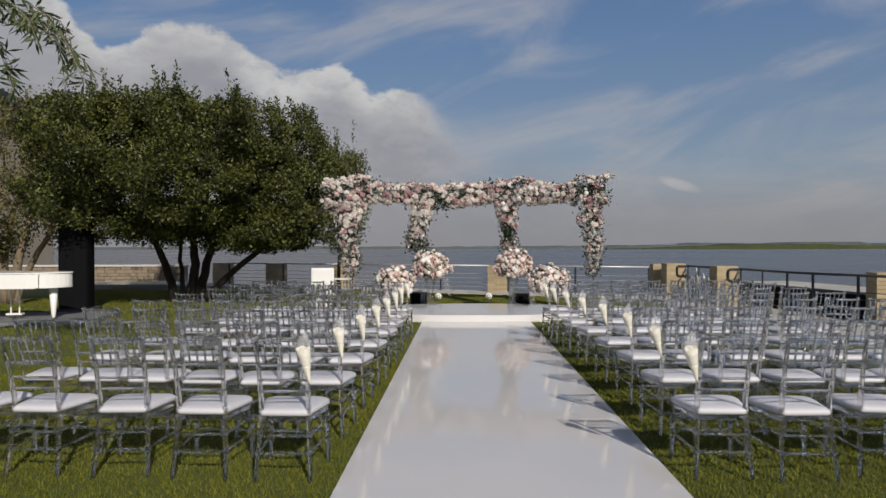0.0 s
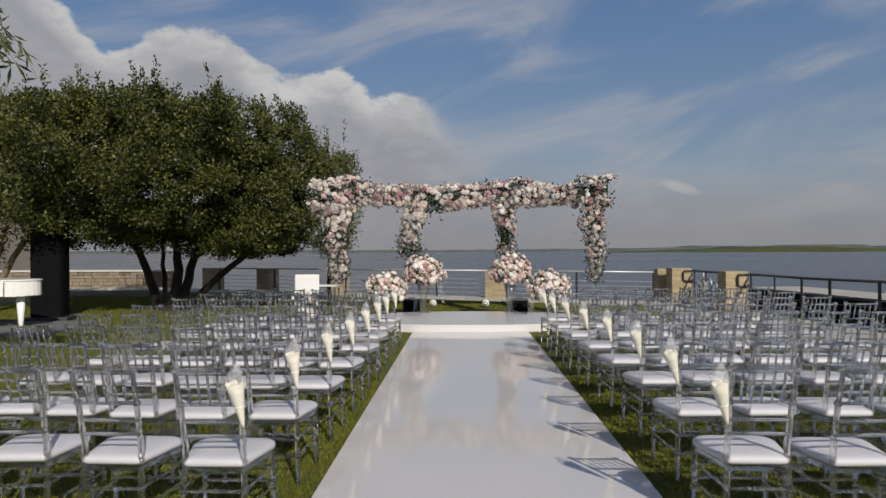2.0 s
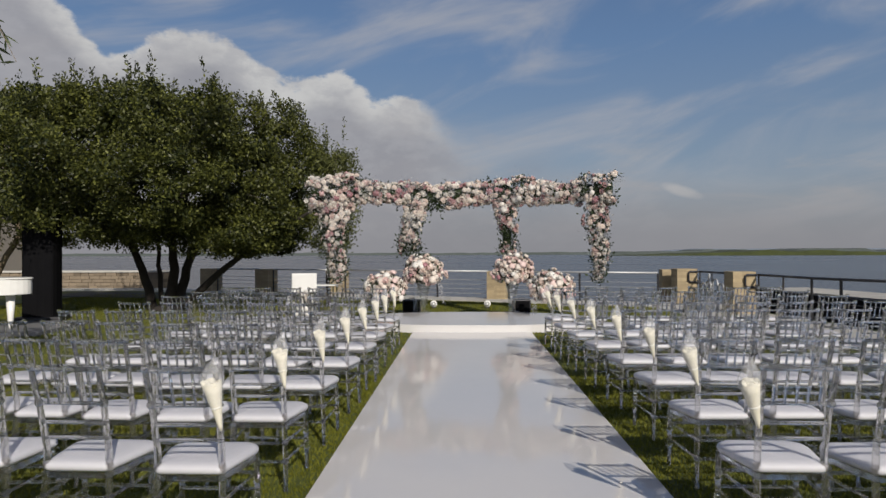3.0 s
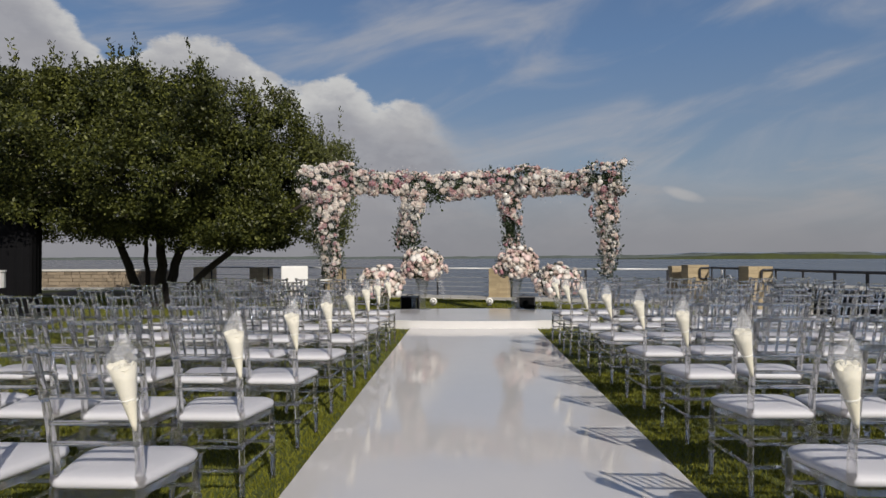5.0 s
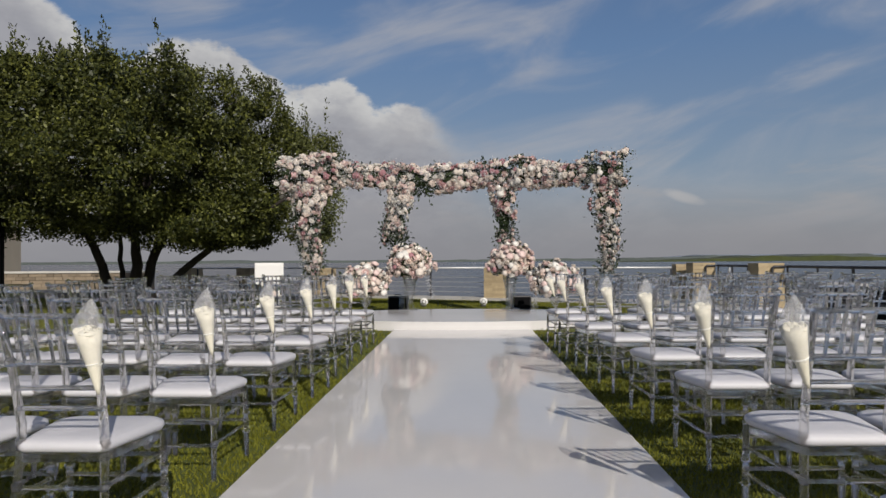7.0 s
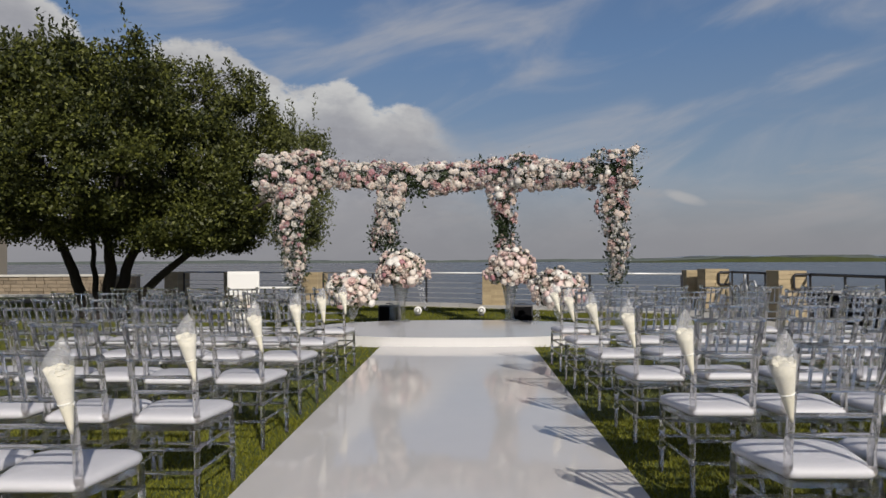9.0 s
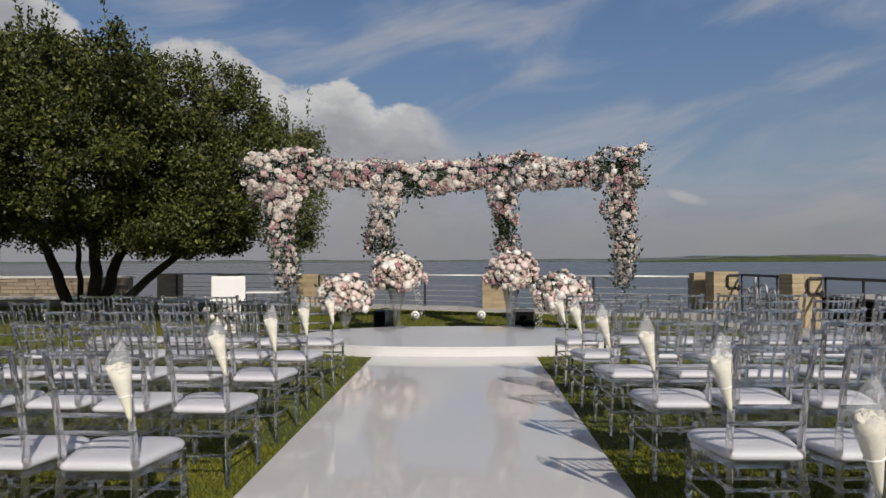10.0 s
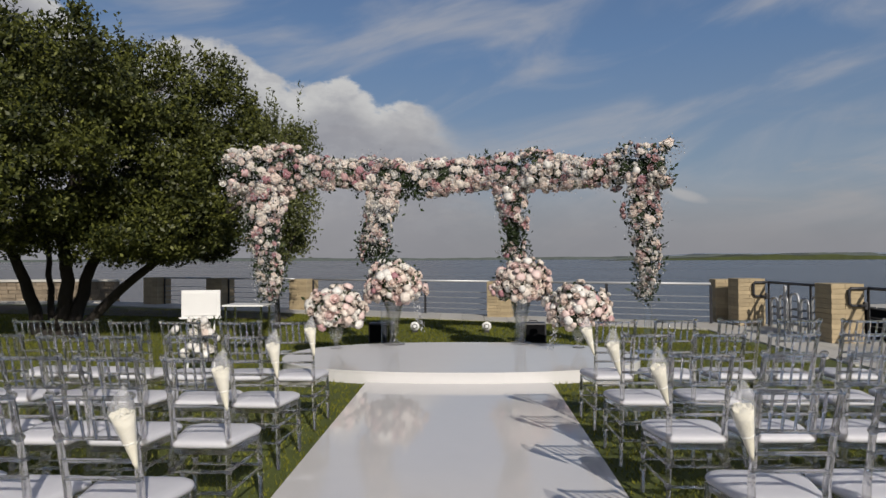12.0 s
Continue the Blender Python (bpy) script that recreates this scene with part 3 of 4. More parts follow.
for side, rows in ((-1, ROWS_L), (1, ROWS_R)):
    for y, x0, count, pitch in rows:
        y += 0.235
        for j in range(count):
            x = side * (x0 + pitch * j) + rc.uniform(-0.025, 0.025)
            yy = y + rc.uniform(-0.035, 0.035) + 0.03 * j * (1 if side < 0 else 0.2)
            rz = rc.uniform(-4, 4) - side * 1.0
            if j == 0:
                x, yy, rz = side * x0, y, rc.uniform(-1.5, 1.5)
            m = pose(x, yy, 0, 0, 0, rz)
            if not first_used:
                first.matrix_basis = m
                first_used = True
            else:
                copy_thing(first, m)
            if j == 0:
                aisle_posts.append((side, m))


# ---- flower cones on the aisle chairs ----
def flower_cone():
    c = thing("flower_cone", "white tulle cone of cream petals tied to a chair post", "flower cone", group="aisle flower cones")
    bm = bmesh.new()
    lathe(bm, [(0.006, 0.0), (0.012, 0.03), (0.026, 0.12), (0.042, 0.22), (0.053, 0.285), (0.05, 0.284), (0.038, 0.215), (0.01, 0.05)], 14)
    part("paper_cone", bm, M_CREAM, c, smooth=True)
    bm = bmesh.new()
    n, rows = 18, []
    for r_, z_, wob, lean in ((0.02, 0.1, 0.0, 0), (0.04, 0.18, 0.002, 0), (0.056, 0.27, 0.004, 0), (0.06, 0.3, 0.006, 0), (0.047, 0.34, 0.009, 0.008), (0.027, 0.385, 0.007, 0.022), (0.003, 0.425, 0.0, 0.036)):
        rows.append([bm.verts.new((lean + (r_ + wob * math.sin(3 * i)) * math.cos(2 * math.pi * i / n), (r_ + wob * math.cos(4 * i)) * math.sin(2 * math.pi * i / n), z_)) for i in range(n)])
    for r0, r1 in zip(rows, rows[1:]):
        for i in range(n):
            bm.faces.new((r0[i], r0[(i + 1) % n], r1[(i + 1) % n], r1[i]))
    part("tulle_wrap", bm, M_TULLE, c, "thin white tulle", smooth=True)
    rp = random.Random(3)
    bm = bmesh.new()
    for i in range(16):
        a, r = rp.uniform(0, 6.28), rp.uniform(0, 0.04)
        m = pose(r * math.cos(a), r * math.sin(a), 0.275 + rp.uniform(0, 0.022), rp.uniform(-50, 50), rp.uniform(-50, 50), rp.uniform(0, 360)) @ Matrix.Diagonal((0.024, 0.019, 0.007, 1))
        bmesh.ops.create_icosphere(bm, subdivisions=1, radius=1, matrix=m)
    part("petals", bm, M_CREAM, c)
    bm = tube(bmesh.new(), [(0.03 * math.cos(a), 0.03 * math.sin(a), 0.13 + 0.002 * a) for a in (2 * math.pi * i / 12 for i in range(12))], 0.003, 5)
    part("ribbon", bm, M_PAPER, c)
    return c


def tulle_material():
    m = bpy.data.materials.new("tulle")
    m.use_nodes = True
    k = G(m.node_tree)
    bsdf = m.node_tree.nodes["Principled BSDF"]
    bsdf.inputs["Base Color"].default_value = (0.85, 0.85, 0.86, 1)
    bsdf.inputs["Roughness"].default_value = 0.7
    t = k.node("ShaderNodeBsdfTransparent")
    n = k.noise(k.node("ShaderNodeTexCoord").outputs["Object"], 60.0, 2.0)
    ms = k.node("ShaderNodeMixShader", {0: k.math("MULTIPLY_ADD", n, 0.28, 0.06), 1: t.outputs[0], 2: bsdf.outputs[0]})
    k.l.new(ms.outputs[0], m.node_tree.nodes["Material Output"].inputs[0])
    return m


M_TULLE = tulle_material()
cone0, CONE = None, 0.84
for i, (side, m) in enumerate(aisle_posts):
    p = m @ Vector((-side * 0.178, -0.268, 0.62))
    tilt = pose(*p, rc.uniform(4, 10), -11 - 4 * side + rc.uniform(-3, 3), 0) @ Matrix.Diagonal((CONE, CONE, 0.78, 1))
    if cone0 is None:
        cone0 = flower_cone()
        cone0.matrix_basis = tilt
    else:
        copy_thing(cone0, tilt @ Matrix.Diagonal((1 / CONE, 1 / CONE, 1 / 0.78, 1)))


# ---- roses ----
def rose_mesh(name, mat, seed):
    """A full blossom: a dome of wound petals with soft ridges, open towards +z."""
    bm = bmesh.new()
    if seed % 2 == 0:
        r = random.Random(seed)
        for ring, (count, rad, h, open_) in enumerate(((3, 0.26, 0.78, 0.0), (5, 0.56, 0.66, 0.1), (7, 0.9, 0.34, 0.55))):
            for i in range(count):
                a = 2 * math.pi * (i + 0.5 * ring + r.uniform(-0.15, 0.15)) / count
                w, hh = math.pi / count * 1.25, h + r.uniform(-0.07, 0.07)
                low, mid, tip = [[bm.verts.new((q * math.cos(a + da), q * math.sin(a + da), z)) for da in (-k, k)] for k, q, z in (
                    (w * 0.6, rad * 0.35, -0.35), (w, rad * 0.95, hh * 0.4), (w * 0.7, rad * (0.9 + open_ * 0.25), hh))]
                bm.faces.new((low[0], low[1], mid[1], mid[0])), bm.faces.new((mid[0], mid[1], tip[1], tip[0]))
        bmesh.ops.create_icosphere(bm, subdivisions=1, radius=0.52, matrix=Matrix.Translation((0, 0, 0.2)))
        return mesh_of(name, bm, mat, True)
    bmesh.ops.create_icosphere(bm, subdivisions=3, radius=1)
    turns, spin = (5, 4.6) if seed % 2 else (4, 3.8)
    for v in bm.verts:
        d = v.co.normalized()
        th, ph = math.acos(max(-1, min(1, d.z))), math.atan2(d.y, d.x)
        ridge = abs(math.sin(0.5 * turns * ph + spin * th + seed)) ** 0.6
        r = 0.66 + 0.4 * ridge * min(1, 0.25 + th * 1.2) + 0.07 * math.sin(th * 9 + ph) + 0.14 * noise.noise(d * 2.2 + Vector((seed, 0, 0)))
        v.co = Vector((d.x * r, d.y * r, d.z * r * (0.78 if d.z > 0 else 0.45)))
    return mesh_of(name, bm, mat, True)


ROSES = [[rose_mesh("rose_" + str(i) + str(j), mat, i * 7 + j) for j in range(2)] for i, mat in enumerate(PETALS)]


def facing(p, n, size, spin):
    q = Vector(n).to_track_quat("Z", "Y").to_matrix().to_4x4()
    return Matrix.Translation(p) @ q @ Matrix.Rotation(spin, 4, "Z") @ Matrix.Diagonal((size, size, size, 1))


def rose(parent, p, n, size, weights, r):
    i = r.choices(range(6), weights)[0]
    ob = new("rose", ROSES[i][r.randrange(2)])
    ob.parent = parent
    ob.matrix_basis = facing(p, n, size, r.uniform(0, 6.28))
    return ob


def bunch_of(meshes, spots, name, parent, label=""):
    """Many roses joined into one mesh: spots are (colour index, matrix)."""
    verts, faces, mats, base = [], [], [], 0
    for i, m in spots:
        me = meshes[i][0]
        verts += [tuple(m @ v.co) for v in me.vertices]
        faces += [tuple(base + a for a in p.vertices) for p in me.polygons]
        mats += [i] * len(me.polygons)
        base += len(me.vertices)
    me = bpy.data.meshes.new(name)
    me.from_pydata(verts, [], faces)
    for mt in PETALS:
        me.materials.append(mt)
    me.polygons.foreach_set("material_index", mats)
    ob = new(name, me)
    ob.parent = parent
    return tagged(ob, label, kind="stuff")


# ---- the flower arch ----


def arch_y(x):
    """The garland bows away from the stage in the middle."""
    return 15.5 + 0.75 * (1 - min(1, (x / 2.85) ** 2))


arch = thing("flower_arch", "arch of pink and ivory roses on clear columns behind the stage", "arch")
LEGS = ((-2.88, 0.84, 0.34, 0.1), (-1.3, 1.4, 0.34, 0.17), (0.82, 1.42, 0.25, 0.16), (2.7, 0.86, 0.31, 0.09))
BEAM_Z = 2.72
for x, _, _, _ in LEGS:
    y = arch_y(x)
    part("column", tube(bmesh.new(), [(x + 0.08, y + 0.12, 0.0), (x + 0.08, y + 0.12, BEAM_Z + 0.1)], 0.055, 14), M_COLUMN, arch, "clear acrylic column", True)
    part("foot_plate", box(bmesh.new(), x - 0.12, y - 0.08, 0.0, x + 0.28, y + 0.32, 0.015, 0.004), M_CLEAR, arch, "clear acrylic foot plate")
part("beam", tube(bmesh.new(), [(-3.2 + 0.385 * i, arch_y(-3.2 + 0.385 * i) + 0.08, BEAM_Z) for i in range(17)], 0.04, 10), M_GREEN, arch)

ra = random.Random(21)
spots, greens, sprigs = [], [], []


def weights_at(x, z):
    """Drifts of blush, ivory and pink along the garland."""
    n1, n2 = noise.noise((x * 0.9, z * 0.9, 4)), noise.noise((x * 1.6 + 7, z * 1.6, 9))
    return (2.6, 2.0 + 9 * max(0, n1), 0.9 + 7 * max(0, -n1), 1.8, 1.6 + 11 * max(0, n2), 0.35 + 3 * max(0, -n2))


def dress(p, out, size, x, z):
    if noise.noise((p[0] * 3.1, p[1] * 3.1, p[2] * 3.1 + 5)) < -0.4:
        greens.append(tuple(p))
        return
    size *= 1 + 0.35 * noise.noise((p[0] * 1.5, 3, p[2] * 1.5))
    spots.append((Vector(p), Vector(out), size, weights_at(x, z)))


for i in range(940):
    u = ra.random()
    x = -3.45 + 6.5 * u
    a = ra.uniform(-0.9, 4.0)
    lump = 0.24 + 0.15 * noise.noise((x * 1.3, 2, 0)) + (0.1 if u < 0.16 or u > 0.9 else 0)
    r = lump * ra.uniform(0.82, 1.08)
    out = Vector((ra.uniform(-0.35, 0.35), -abs(math.sin(a)) * 0.9 - 0.1, math.cos(a) * 0.9))
    out.normalize()
    p = (x + ra.uniform(-0.05, 0.05), arch_y(x) + out.y * r, BEAM_Z + 0.015 * x + 0.05 * math.sin(x * 2.1) + out.z * r * 1.1)
    dress(p, out, ra.uniform(0.036, 0.08), x, p[2])
for x, z0, w0, w1 in LEGS:
    n = int((BEAM_Z - z0) * (125 if w0 > 0.3 else 100))
    for i in range(n):
        u = ra.random() ** 0.85
        z = BEAM_Z - 0.15 - (BEAM_Z - 0.15 - z0) * u
        r = (w0 + (w1 - w0) * u) * (1 + 0.5 * noise.noise((x, z * 2.2, 1)))
        a = ra.uniform(0.0, math.pi)
        out = Vector((math.cos(a), -math.sin(a) * 0.9 - 0.1, ra.uniform(-0.2, 0.45))).normalized()
        p = (x + 0.05 * math.sin(z * 4 + x) + math.cos(a) * r, arch_y(x) - 0.02 - math.sin(a) * r * 0.85, z)
        if ra.random() < 0.42 * u:
            greens.append(p)
        else:
            dress(p, out, ra.uniform(0.036, 0.076) * (1 - 0.25 * u), x, z)
ra.shuffle(spots)
for p, n, s, w in spots[:300]:
    rose(arch, p, n, s, w, ra)
bunch_of(ROSES, [(ra.choices(range(6), w)[0], facing(p, n, s, ra.uniform(0, 6.28))) for p, n, s, w in spots[300:]], "rose_garland", arch, "massed pink, blush and ivory roses")
base = np.array([tuple(p - n * 0.075) for p, n, s, w in spots])
gc = np.repeat(base, 8, axis=0) + RNG.normal(size=(len(base) * 8, 3)) * 0.05
gaps = np.repeat(np.array(greens), 8, axis=0)
gc = np.concatenate([gc, gaps + RNG.normal(size=gaps.shape) * 0.06])
part("foliage", soup("foliage", leaves(RNG, gc, 0.075, 0.018), 4, M_GREEN), M_GREEN, arch, "dark green garland leaves")
pick = base[RNG.random(len(base)) < 0.36]
sc = np.repeat(pick, 34, axis=0) + RNG.normal(size=(len(pick) * 34, 3)) * 0.085 + np.array([0, -0.11, 0])
part("sprig_spray", soup("sprig_spray", leaves(RNG, sc, 0.026, 0.009), 4, M_SILVER), M_SILVER, arch, "fine silver-white sprigs")
bm = tube(bmesh.new(), [(-3.4 + 0.4 * i, arch_y(-3.4 + 0.4 * i) + 0.02, BEAM_Z + 0.02 * math.sin(i)) for i in range(17)], [0.17 + 0.03 * math.sin(i * 2.0) for i in range(17)], 10)
part("moss_core", bm, M_GREEN, arch)
for x, z0, w0, w1 in LEGS:
    part("moss_core", tube(bmesh.new(), [(x, arch_y(x), z) for z in (BEAM_Z - 0.05, (BEAM_Z + z0) / 2, z0 + 0.05)], [w0 * 0.62, (w0 + w1) * 0.3, w1 * 0.5], 9), M_GREEN, arch)


# ---- flower balls on glass vases ----
def goblet(h, r):
    bm = bmesh.new()
    lathe(bm, [(r * 0.8, 0), (r * 0.82, 0.012), (r * 0.3, 0.03), (r * 0.28, h * 0.25), (r * 0.75, h * 0.5), (r * 0.95, h * 0.8), (r, h), (r * 0.93, h), (r * 0.85, h * 0.8), (r * 0.6, h * 0.5), (r * 0.1, h * 0.32)], 20)
    return bm


def trumpet(h, r):
    bm = bmesh.new()
    lathe(bm, [(r * 1.1, 0), (r * 1.12, 0.015), (r * 0.42, 0.035), (r * 0.45, h * 0.2), (r * 0.6, h * 0.6), (r, h), (r * 0.93, h), (r * 0.5, h * 0.6), (r * 0.3, h * 0.22)], 20)
    return bm


def flower_vase(x, y, z0, h, radius, tall, seed, trail):
    r = random.Random(seed)
    v = thing("flower_vase", "round blush and ivory rose bouquet in a " + ("tall glass trumpet vase" if tall else "glass goblet vase"), "flower arrangement", pose(x, y, z0), "stage bouquets")
    part("vase", trumpet(h, 0.15) if tall else goblet(h, 0.11), M_GLASS, v, "clear glass vase", True)
    c = Vector((0, 0, h + radius * 0.62))
    pts = []
    n = 190
    for i in range(n):
        zz = 1 - 1.72 * (i + 0.5) / n
        a = i * 2.39996
        d = Vector((math.sqrt(max(0, 1 - zz * zz)) * math.cos(a), math.sqrt(max(0, 1 - zz * zz)) * math.sin(a), zz))
        rr = radius * (0.84 + 0.36 * noise.noise(d * 2.0 + Vector((seed, 0, 0))) + r.uniform(-0.14, 0.1))
        p = c + Vector((d.x * rr * 1.1, d.y * rr, d.z * rr * 0.86))
        w = (2.6, 3.4, 0.35, 2.0, 4.0 if not tall else 2.0, 0.1)
        rose(v, p, (d + Vector((0, -0.15, 0.1))).normalized(), r.uniform(0.04, 0.08), w, r)
        pts.append(tuple(c + (p - c) * 0.85))
    bm = bmesh.new()
    bmesh.ops.create_icosphere(bm, subdivisions=2, radius=radius * 0.72, matrix=Matrix.Translation(c) @ Matrix.Diagonal((1.08, 1, 0.82, 1)))
    part("foam_core", bm, M_GREEN, v)
    b = np.repeat(np.array(pts) * 0.9 + np.array(c) * 0.1, 6, axis=0) + RNG.normal(size=(n * 6, 3)) * 0.05
    part("foliage", soup("foliage", leaves(RNG, b, 0.08, 0.02), 4, M_GREEN), M_GREEN, v)
    if trail:
        t = np.array([(radius * trail * (0.75 + 0.3 * u) + r.gauss(0, 0.025), -0.2 + r.gauss(0, 0.03), c.z - radius * 0.2 - 0.55 * u + r.gauss(0, 0.02)) for u in np.linspace(0, 1, 110)])
        tagged(part("trailing_sprig", soup("trailing_sprig", leaves(RNG, t, 0.04, 0.012, -0.5), 4, M_SILVER), M_SILVER, v, "silver-white trailing sprig"), kind="stuff")
    return v


flower_vase(-1.78, 15.15, 0.135, 0.3, 0.4, False, 1, 0)
flower_vase(-1.0, 15.6, 0.135, 0.62, 0.42, True, 2, 1)
flower_vase(0.9, 15.68, 0.135, 0.62, 0.43, True, 3, 0)
flower_vase(1.68, 15.2, 0.135, 0.3, 0.42, False, 4, -1)


# ---- stage lamps and black boxes behind the stage ----
def floor_spot(x, y):
    s = thing("floor_spotlight", "small white round floor spotlight on the grass", "spotlight", pose(x, y, 0), "floor spotlights")
    part("housing", tube(bmesh.new(), [(0, 0.09, 0.1), (0, 0.0, 0.11), (0, -0.02, 0.11)], [0.06, 0.085, 0.09], 18), M_PIANO, s, smooth=True)
    part("lens", tube(bmesh.new(), [(0, -0.021, 0.11), (0, -0.03, 0.11)], [0.05, 0.045], 18), M_IRON, s)
    part("bulb", tube(bmesh.new(), [(0, -0.031, 0.11), (0, -0.038, 0.11)], [0.035, 0.02], 12), M_LENS, s)
    part("stand", box(bmesh.new(), -0.05, -0.03, -0.01, 0.05, 0.08, 0.03, 0.006), M_IRON, s)


floor_spot(-0.92, 18.5)
floor_spot(0.46, 18.5)


def monitor(x, y):
    s = thing("stage_monitor", "small black loudspeaker box on the grass behind the stage", "loudspeaker", pose(x, y, -0.01), "stage monitors")
    part("cabinet", box(bmesh.new(), -0.21, -0.13, 0, 0.21, 0.15, 0.34, 0.025), M_IRON, s)
    part("grille", box(bmesh.new(), -0.18, -0.137, 0.03, 0.18, -0.128, 0.31, 0.003), M_BLACK, s)
    part("handle", tube(bmesh.new(), [(-0.07, 0, 0.338), (-0.06, 0, 0.37), (0.06, 0, 0.37), (0.07, 0, 0.338)], 0.01, 6), M_IRON, s)


monitor(-1.36, 16.95)
monitor(1.2, 16.95)


# ---- sign, side table ----
sign = thing("sign_stand", "blank white board on a slim white stand", "sign stand", pose(-3.07, 13.48, 0, 0, 0, 8))
part("board", box(bmesh.new(), -0.225, -0.02, 0.73, 0.225, 0.02, 1.05, 0.012), M_BOARD, sign)
part("page", box(bmesh.new(), -0.2, -0.034, 0.75, 0.2, -0.021, 1.02, 0.004), M_BOARD, sign)
part("ledge", box(bmesh.new(), -0.235, -0.06, 0.712, 0.235, 0.02, 0.733, 0.005), M_PIANO, sign)
for x, y in ((-0.16, 0.0), (0.16, 0.0), (0.0, 0.22)):
    part("leg", tube(bmesh.new(), [(x, y, 0), (x * 0.9, y * 0.2 + 0.03, 0.75)], 0.012, 8), M_PIANO, sign)
bouquet = thing("white_bouquet", "loose bunch of white roses hanging below the board", "bouquet", pose(-3.03, 13.42, 0.0))
rb = random.Random(8)
for i in range(34):
    u = rb.random()
    p = (rb.gauss(0.0, 0.11) + 0.05 * u, -0.09 + rb.gauss(0, 0.04), 0.72 - 0.42 * u)
    rose(bouquet, p, Vector((rb.gauss(0, 0.5), -1, rb.gauss(0.2, 0.4))).normalized(), rb.uniform(0.035, 0.06), (0.2, 3, 0, 0.3, 5, 0), rb)
bc = np.stack([RNG.normal(0, 0.1, 120), -0.02 + RNG.normal(0, 0.03, 120), RNG.uniform(0.25, 0.72, 120)], 1)
part("foliage", soup("foliage", leaves(RNG, bc, 0.09, 0.022), 4, M_GREEN), M_GREEN, bouquet)
part("stem_holder", tube(bmesh.new(), [(0, -0.05, 0), (0, -0.05, 0.72)], 0.02, 8), M_GREEN, bouquet)

table = thing("side_table", "small table with a thin white top on clear legs", "table", pose(-3.12, 15.33, 0))
part("tabletop", box(bmesh.new(), -0.3, -0.24, 0.735, 0.3, 0.24, 0.76, 0.008), M_PIANO, table)
for x in (-0.26, 0.26):
    for y in (-0.2, 0.2):
        part("leg", tube(bmesh.new(), [(x, y, 0), (x, y, 0.736)], 0.016, 8), M_CLEAR, table, smooth=True)


# ---- piano on its platform, and the black tower ----
deck = thing("platform", "low dark grey platform with worn edges under the piano", "platform", pose(-9.45, 13.5, -0.06, 0, 0, 8))
for i in range(3):
    part("panel", box(bmesh.new(), -2.1 + i * 1.3, -1.1, 0.0, -0.81 + i * 1.3, 1.1, 0.12, 0.01), M_DECK, deck)
piano = thing("grand_piano", "white lacquered grand piano with its lid closed on a platform", "piano", pose(-9.5, 13.4, 0.06, 0, 0, 10))
body = [(1.33 * math.cos(radians(a)) if a > -60 else 0.6 + 0.73 * math.cos(radians(a)), -0.2 + 0.54 * math.sin(radians(a))) for a in range(-90, 41, 8)]
body += [(0.9 - 1.2 * u, 0.2 + 0.52 * u * u * (3 - 2 * u)) for u in (i / 10 for i in range(1, 11))] + [(-0.9, 0.74), (-0.9, -0.74)]
bm = prism(bmesh.new(), body, 0.62, 0.9)
bmesh.ops.bevel(bm, geom=[e for e in bm.edges if abs(e.verts[0].co.z - e.verts[1].co.z) < 0.01], offset=0.012, segments=2, affect="EDGES")
part("case", bm, M_PIANO, piano)
bm = prism(bmesh.new(), [(x * 1.015, y * 1.015) for x, y in body], 0.905, 0.93)
part("lid", bm, M_PIANO, piano)
for x, y in ((1.0, -0.25), (-0.7, -0.6), (-0.7, 0.6)):
    part("leg", tube(bmesh.new(), [(x, y, 0.0), (x, y, 0.05), (x, y, 0.1), (x, y, 0.62)], [0.03, 0.035, 0.045, 0.085], 10), M_PIANO, piano, smooth=True)
part("pedal_lyre", box(bmesh.new(), 0.05, -0.12, 0.06, 0.35, 0.02, 0.1, 0.01), M_PIANO, piano)
for x in (0.12, 0.28):
    part("lyre_post", tube(bmesh.new(), [(x, -0.05, 0.09), (x, -0.05, 0.64)], 0.015, 8), M_PIANO, piano)

tower = thing("speaker_tower", "tall black cloth-covered loudspeaker tower beside the tree", "loudspeaker", pose(-9.2, 15.4, 0, 0, 0, 15))
part("base", box(bmesh.new(), -0.45, -0.4, 0, 0.45, 0.4, 0.09, 0.015), M_IRON, tower)
bm = bmesh.new()
ring = []
for i in range(48):
    a = 2 * math.pi * i / 48
    q = 0.31 + 0.014 * math.sin(a * 12)
    ca, sa = math.cos(a), math.sin(a)
    s = 1 / max(abs(ca), abs(sa))
    ring.append((q * ca * min(s, 1.3), q * sa * min(s, 1.3) * 0.85))
part("cover", prism(bm, ring, 0.09, 2.32), M_BLACK, tower)
part("speaker", box(bmesh.new(), -0.3, -0.28, 2.3, 0.3, 0.28, 2.42, 0.03), M_BLACK, tower)


# ---- trees ----
def limb(bm, p, q, r0, r1, seed, wiggle=0.12, n=7):
    r = random.Random(seed)
    p, q = Vector(p), Vector(q)
    off = Vector((r.uniform(-1, 1), r.uniform(-1, 1), r.uniform(-0.5, 0.5))) * wiggle * (q - p).length
    pts = [p.lerp(q, i / n) + off * math.sin(math.pi * i / n) + Vector((r.gauss(0, 0.015), r.gauss(0, 0.015), 0)) * (0 < i < n) for i in range(n + 1)]
    tube(bm, pts, [r0 + (r1 - r0) * i / n for i in range(n + 1)], 9)
    return pts


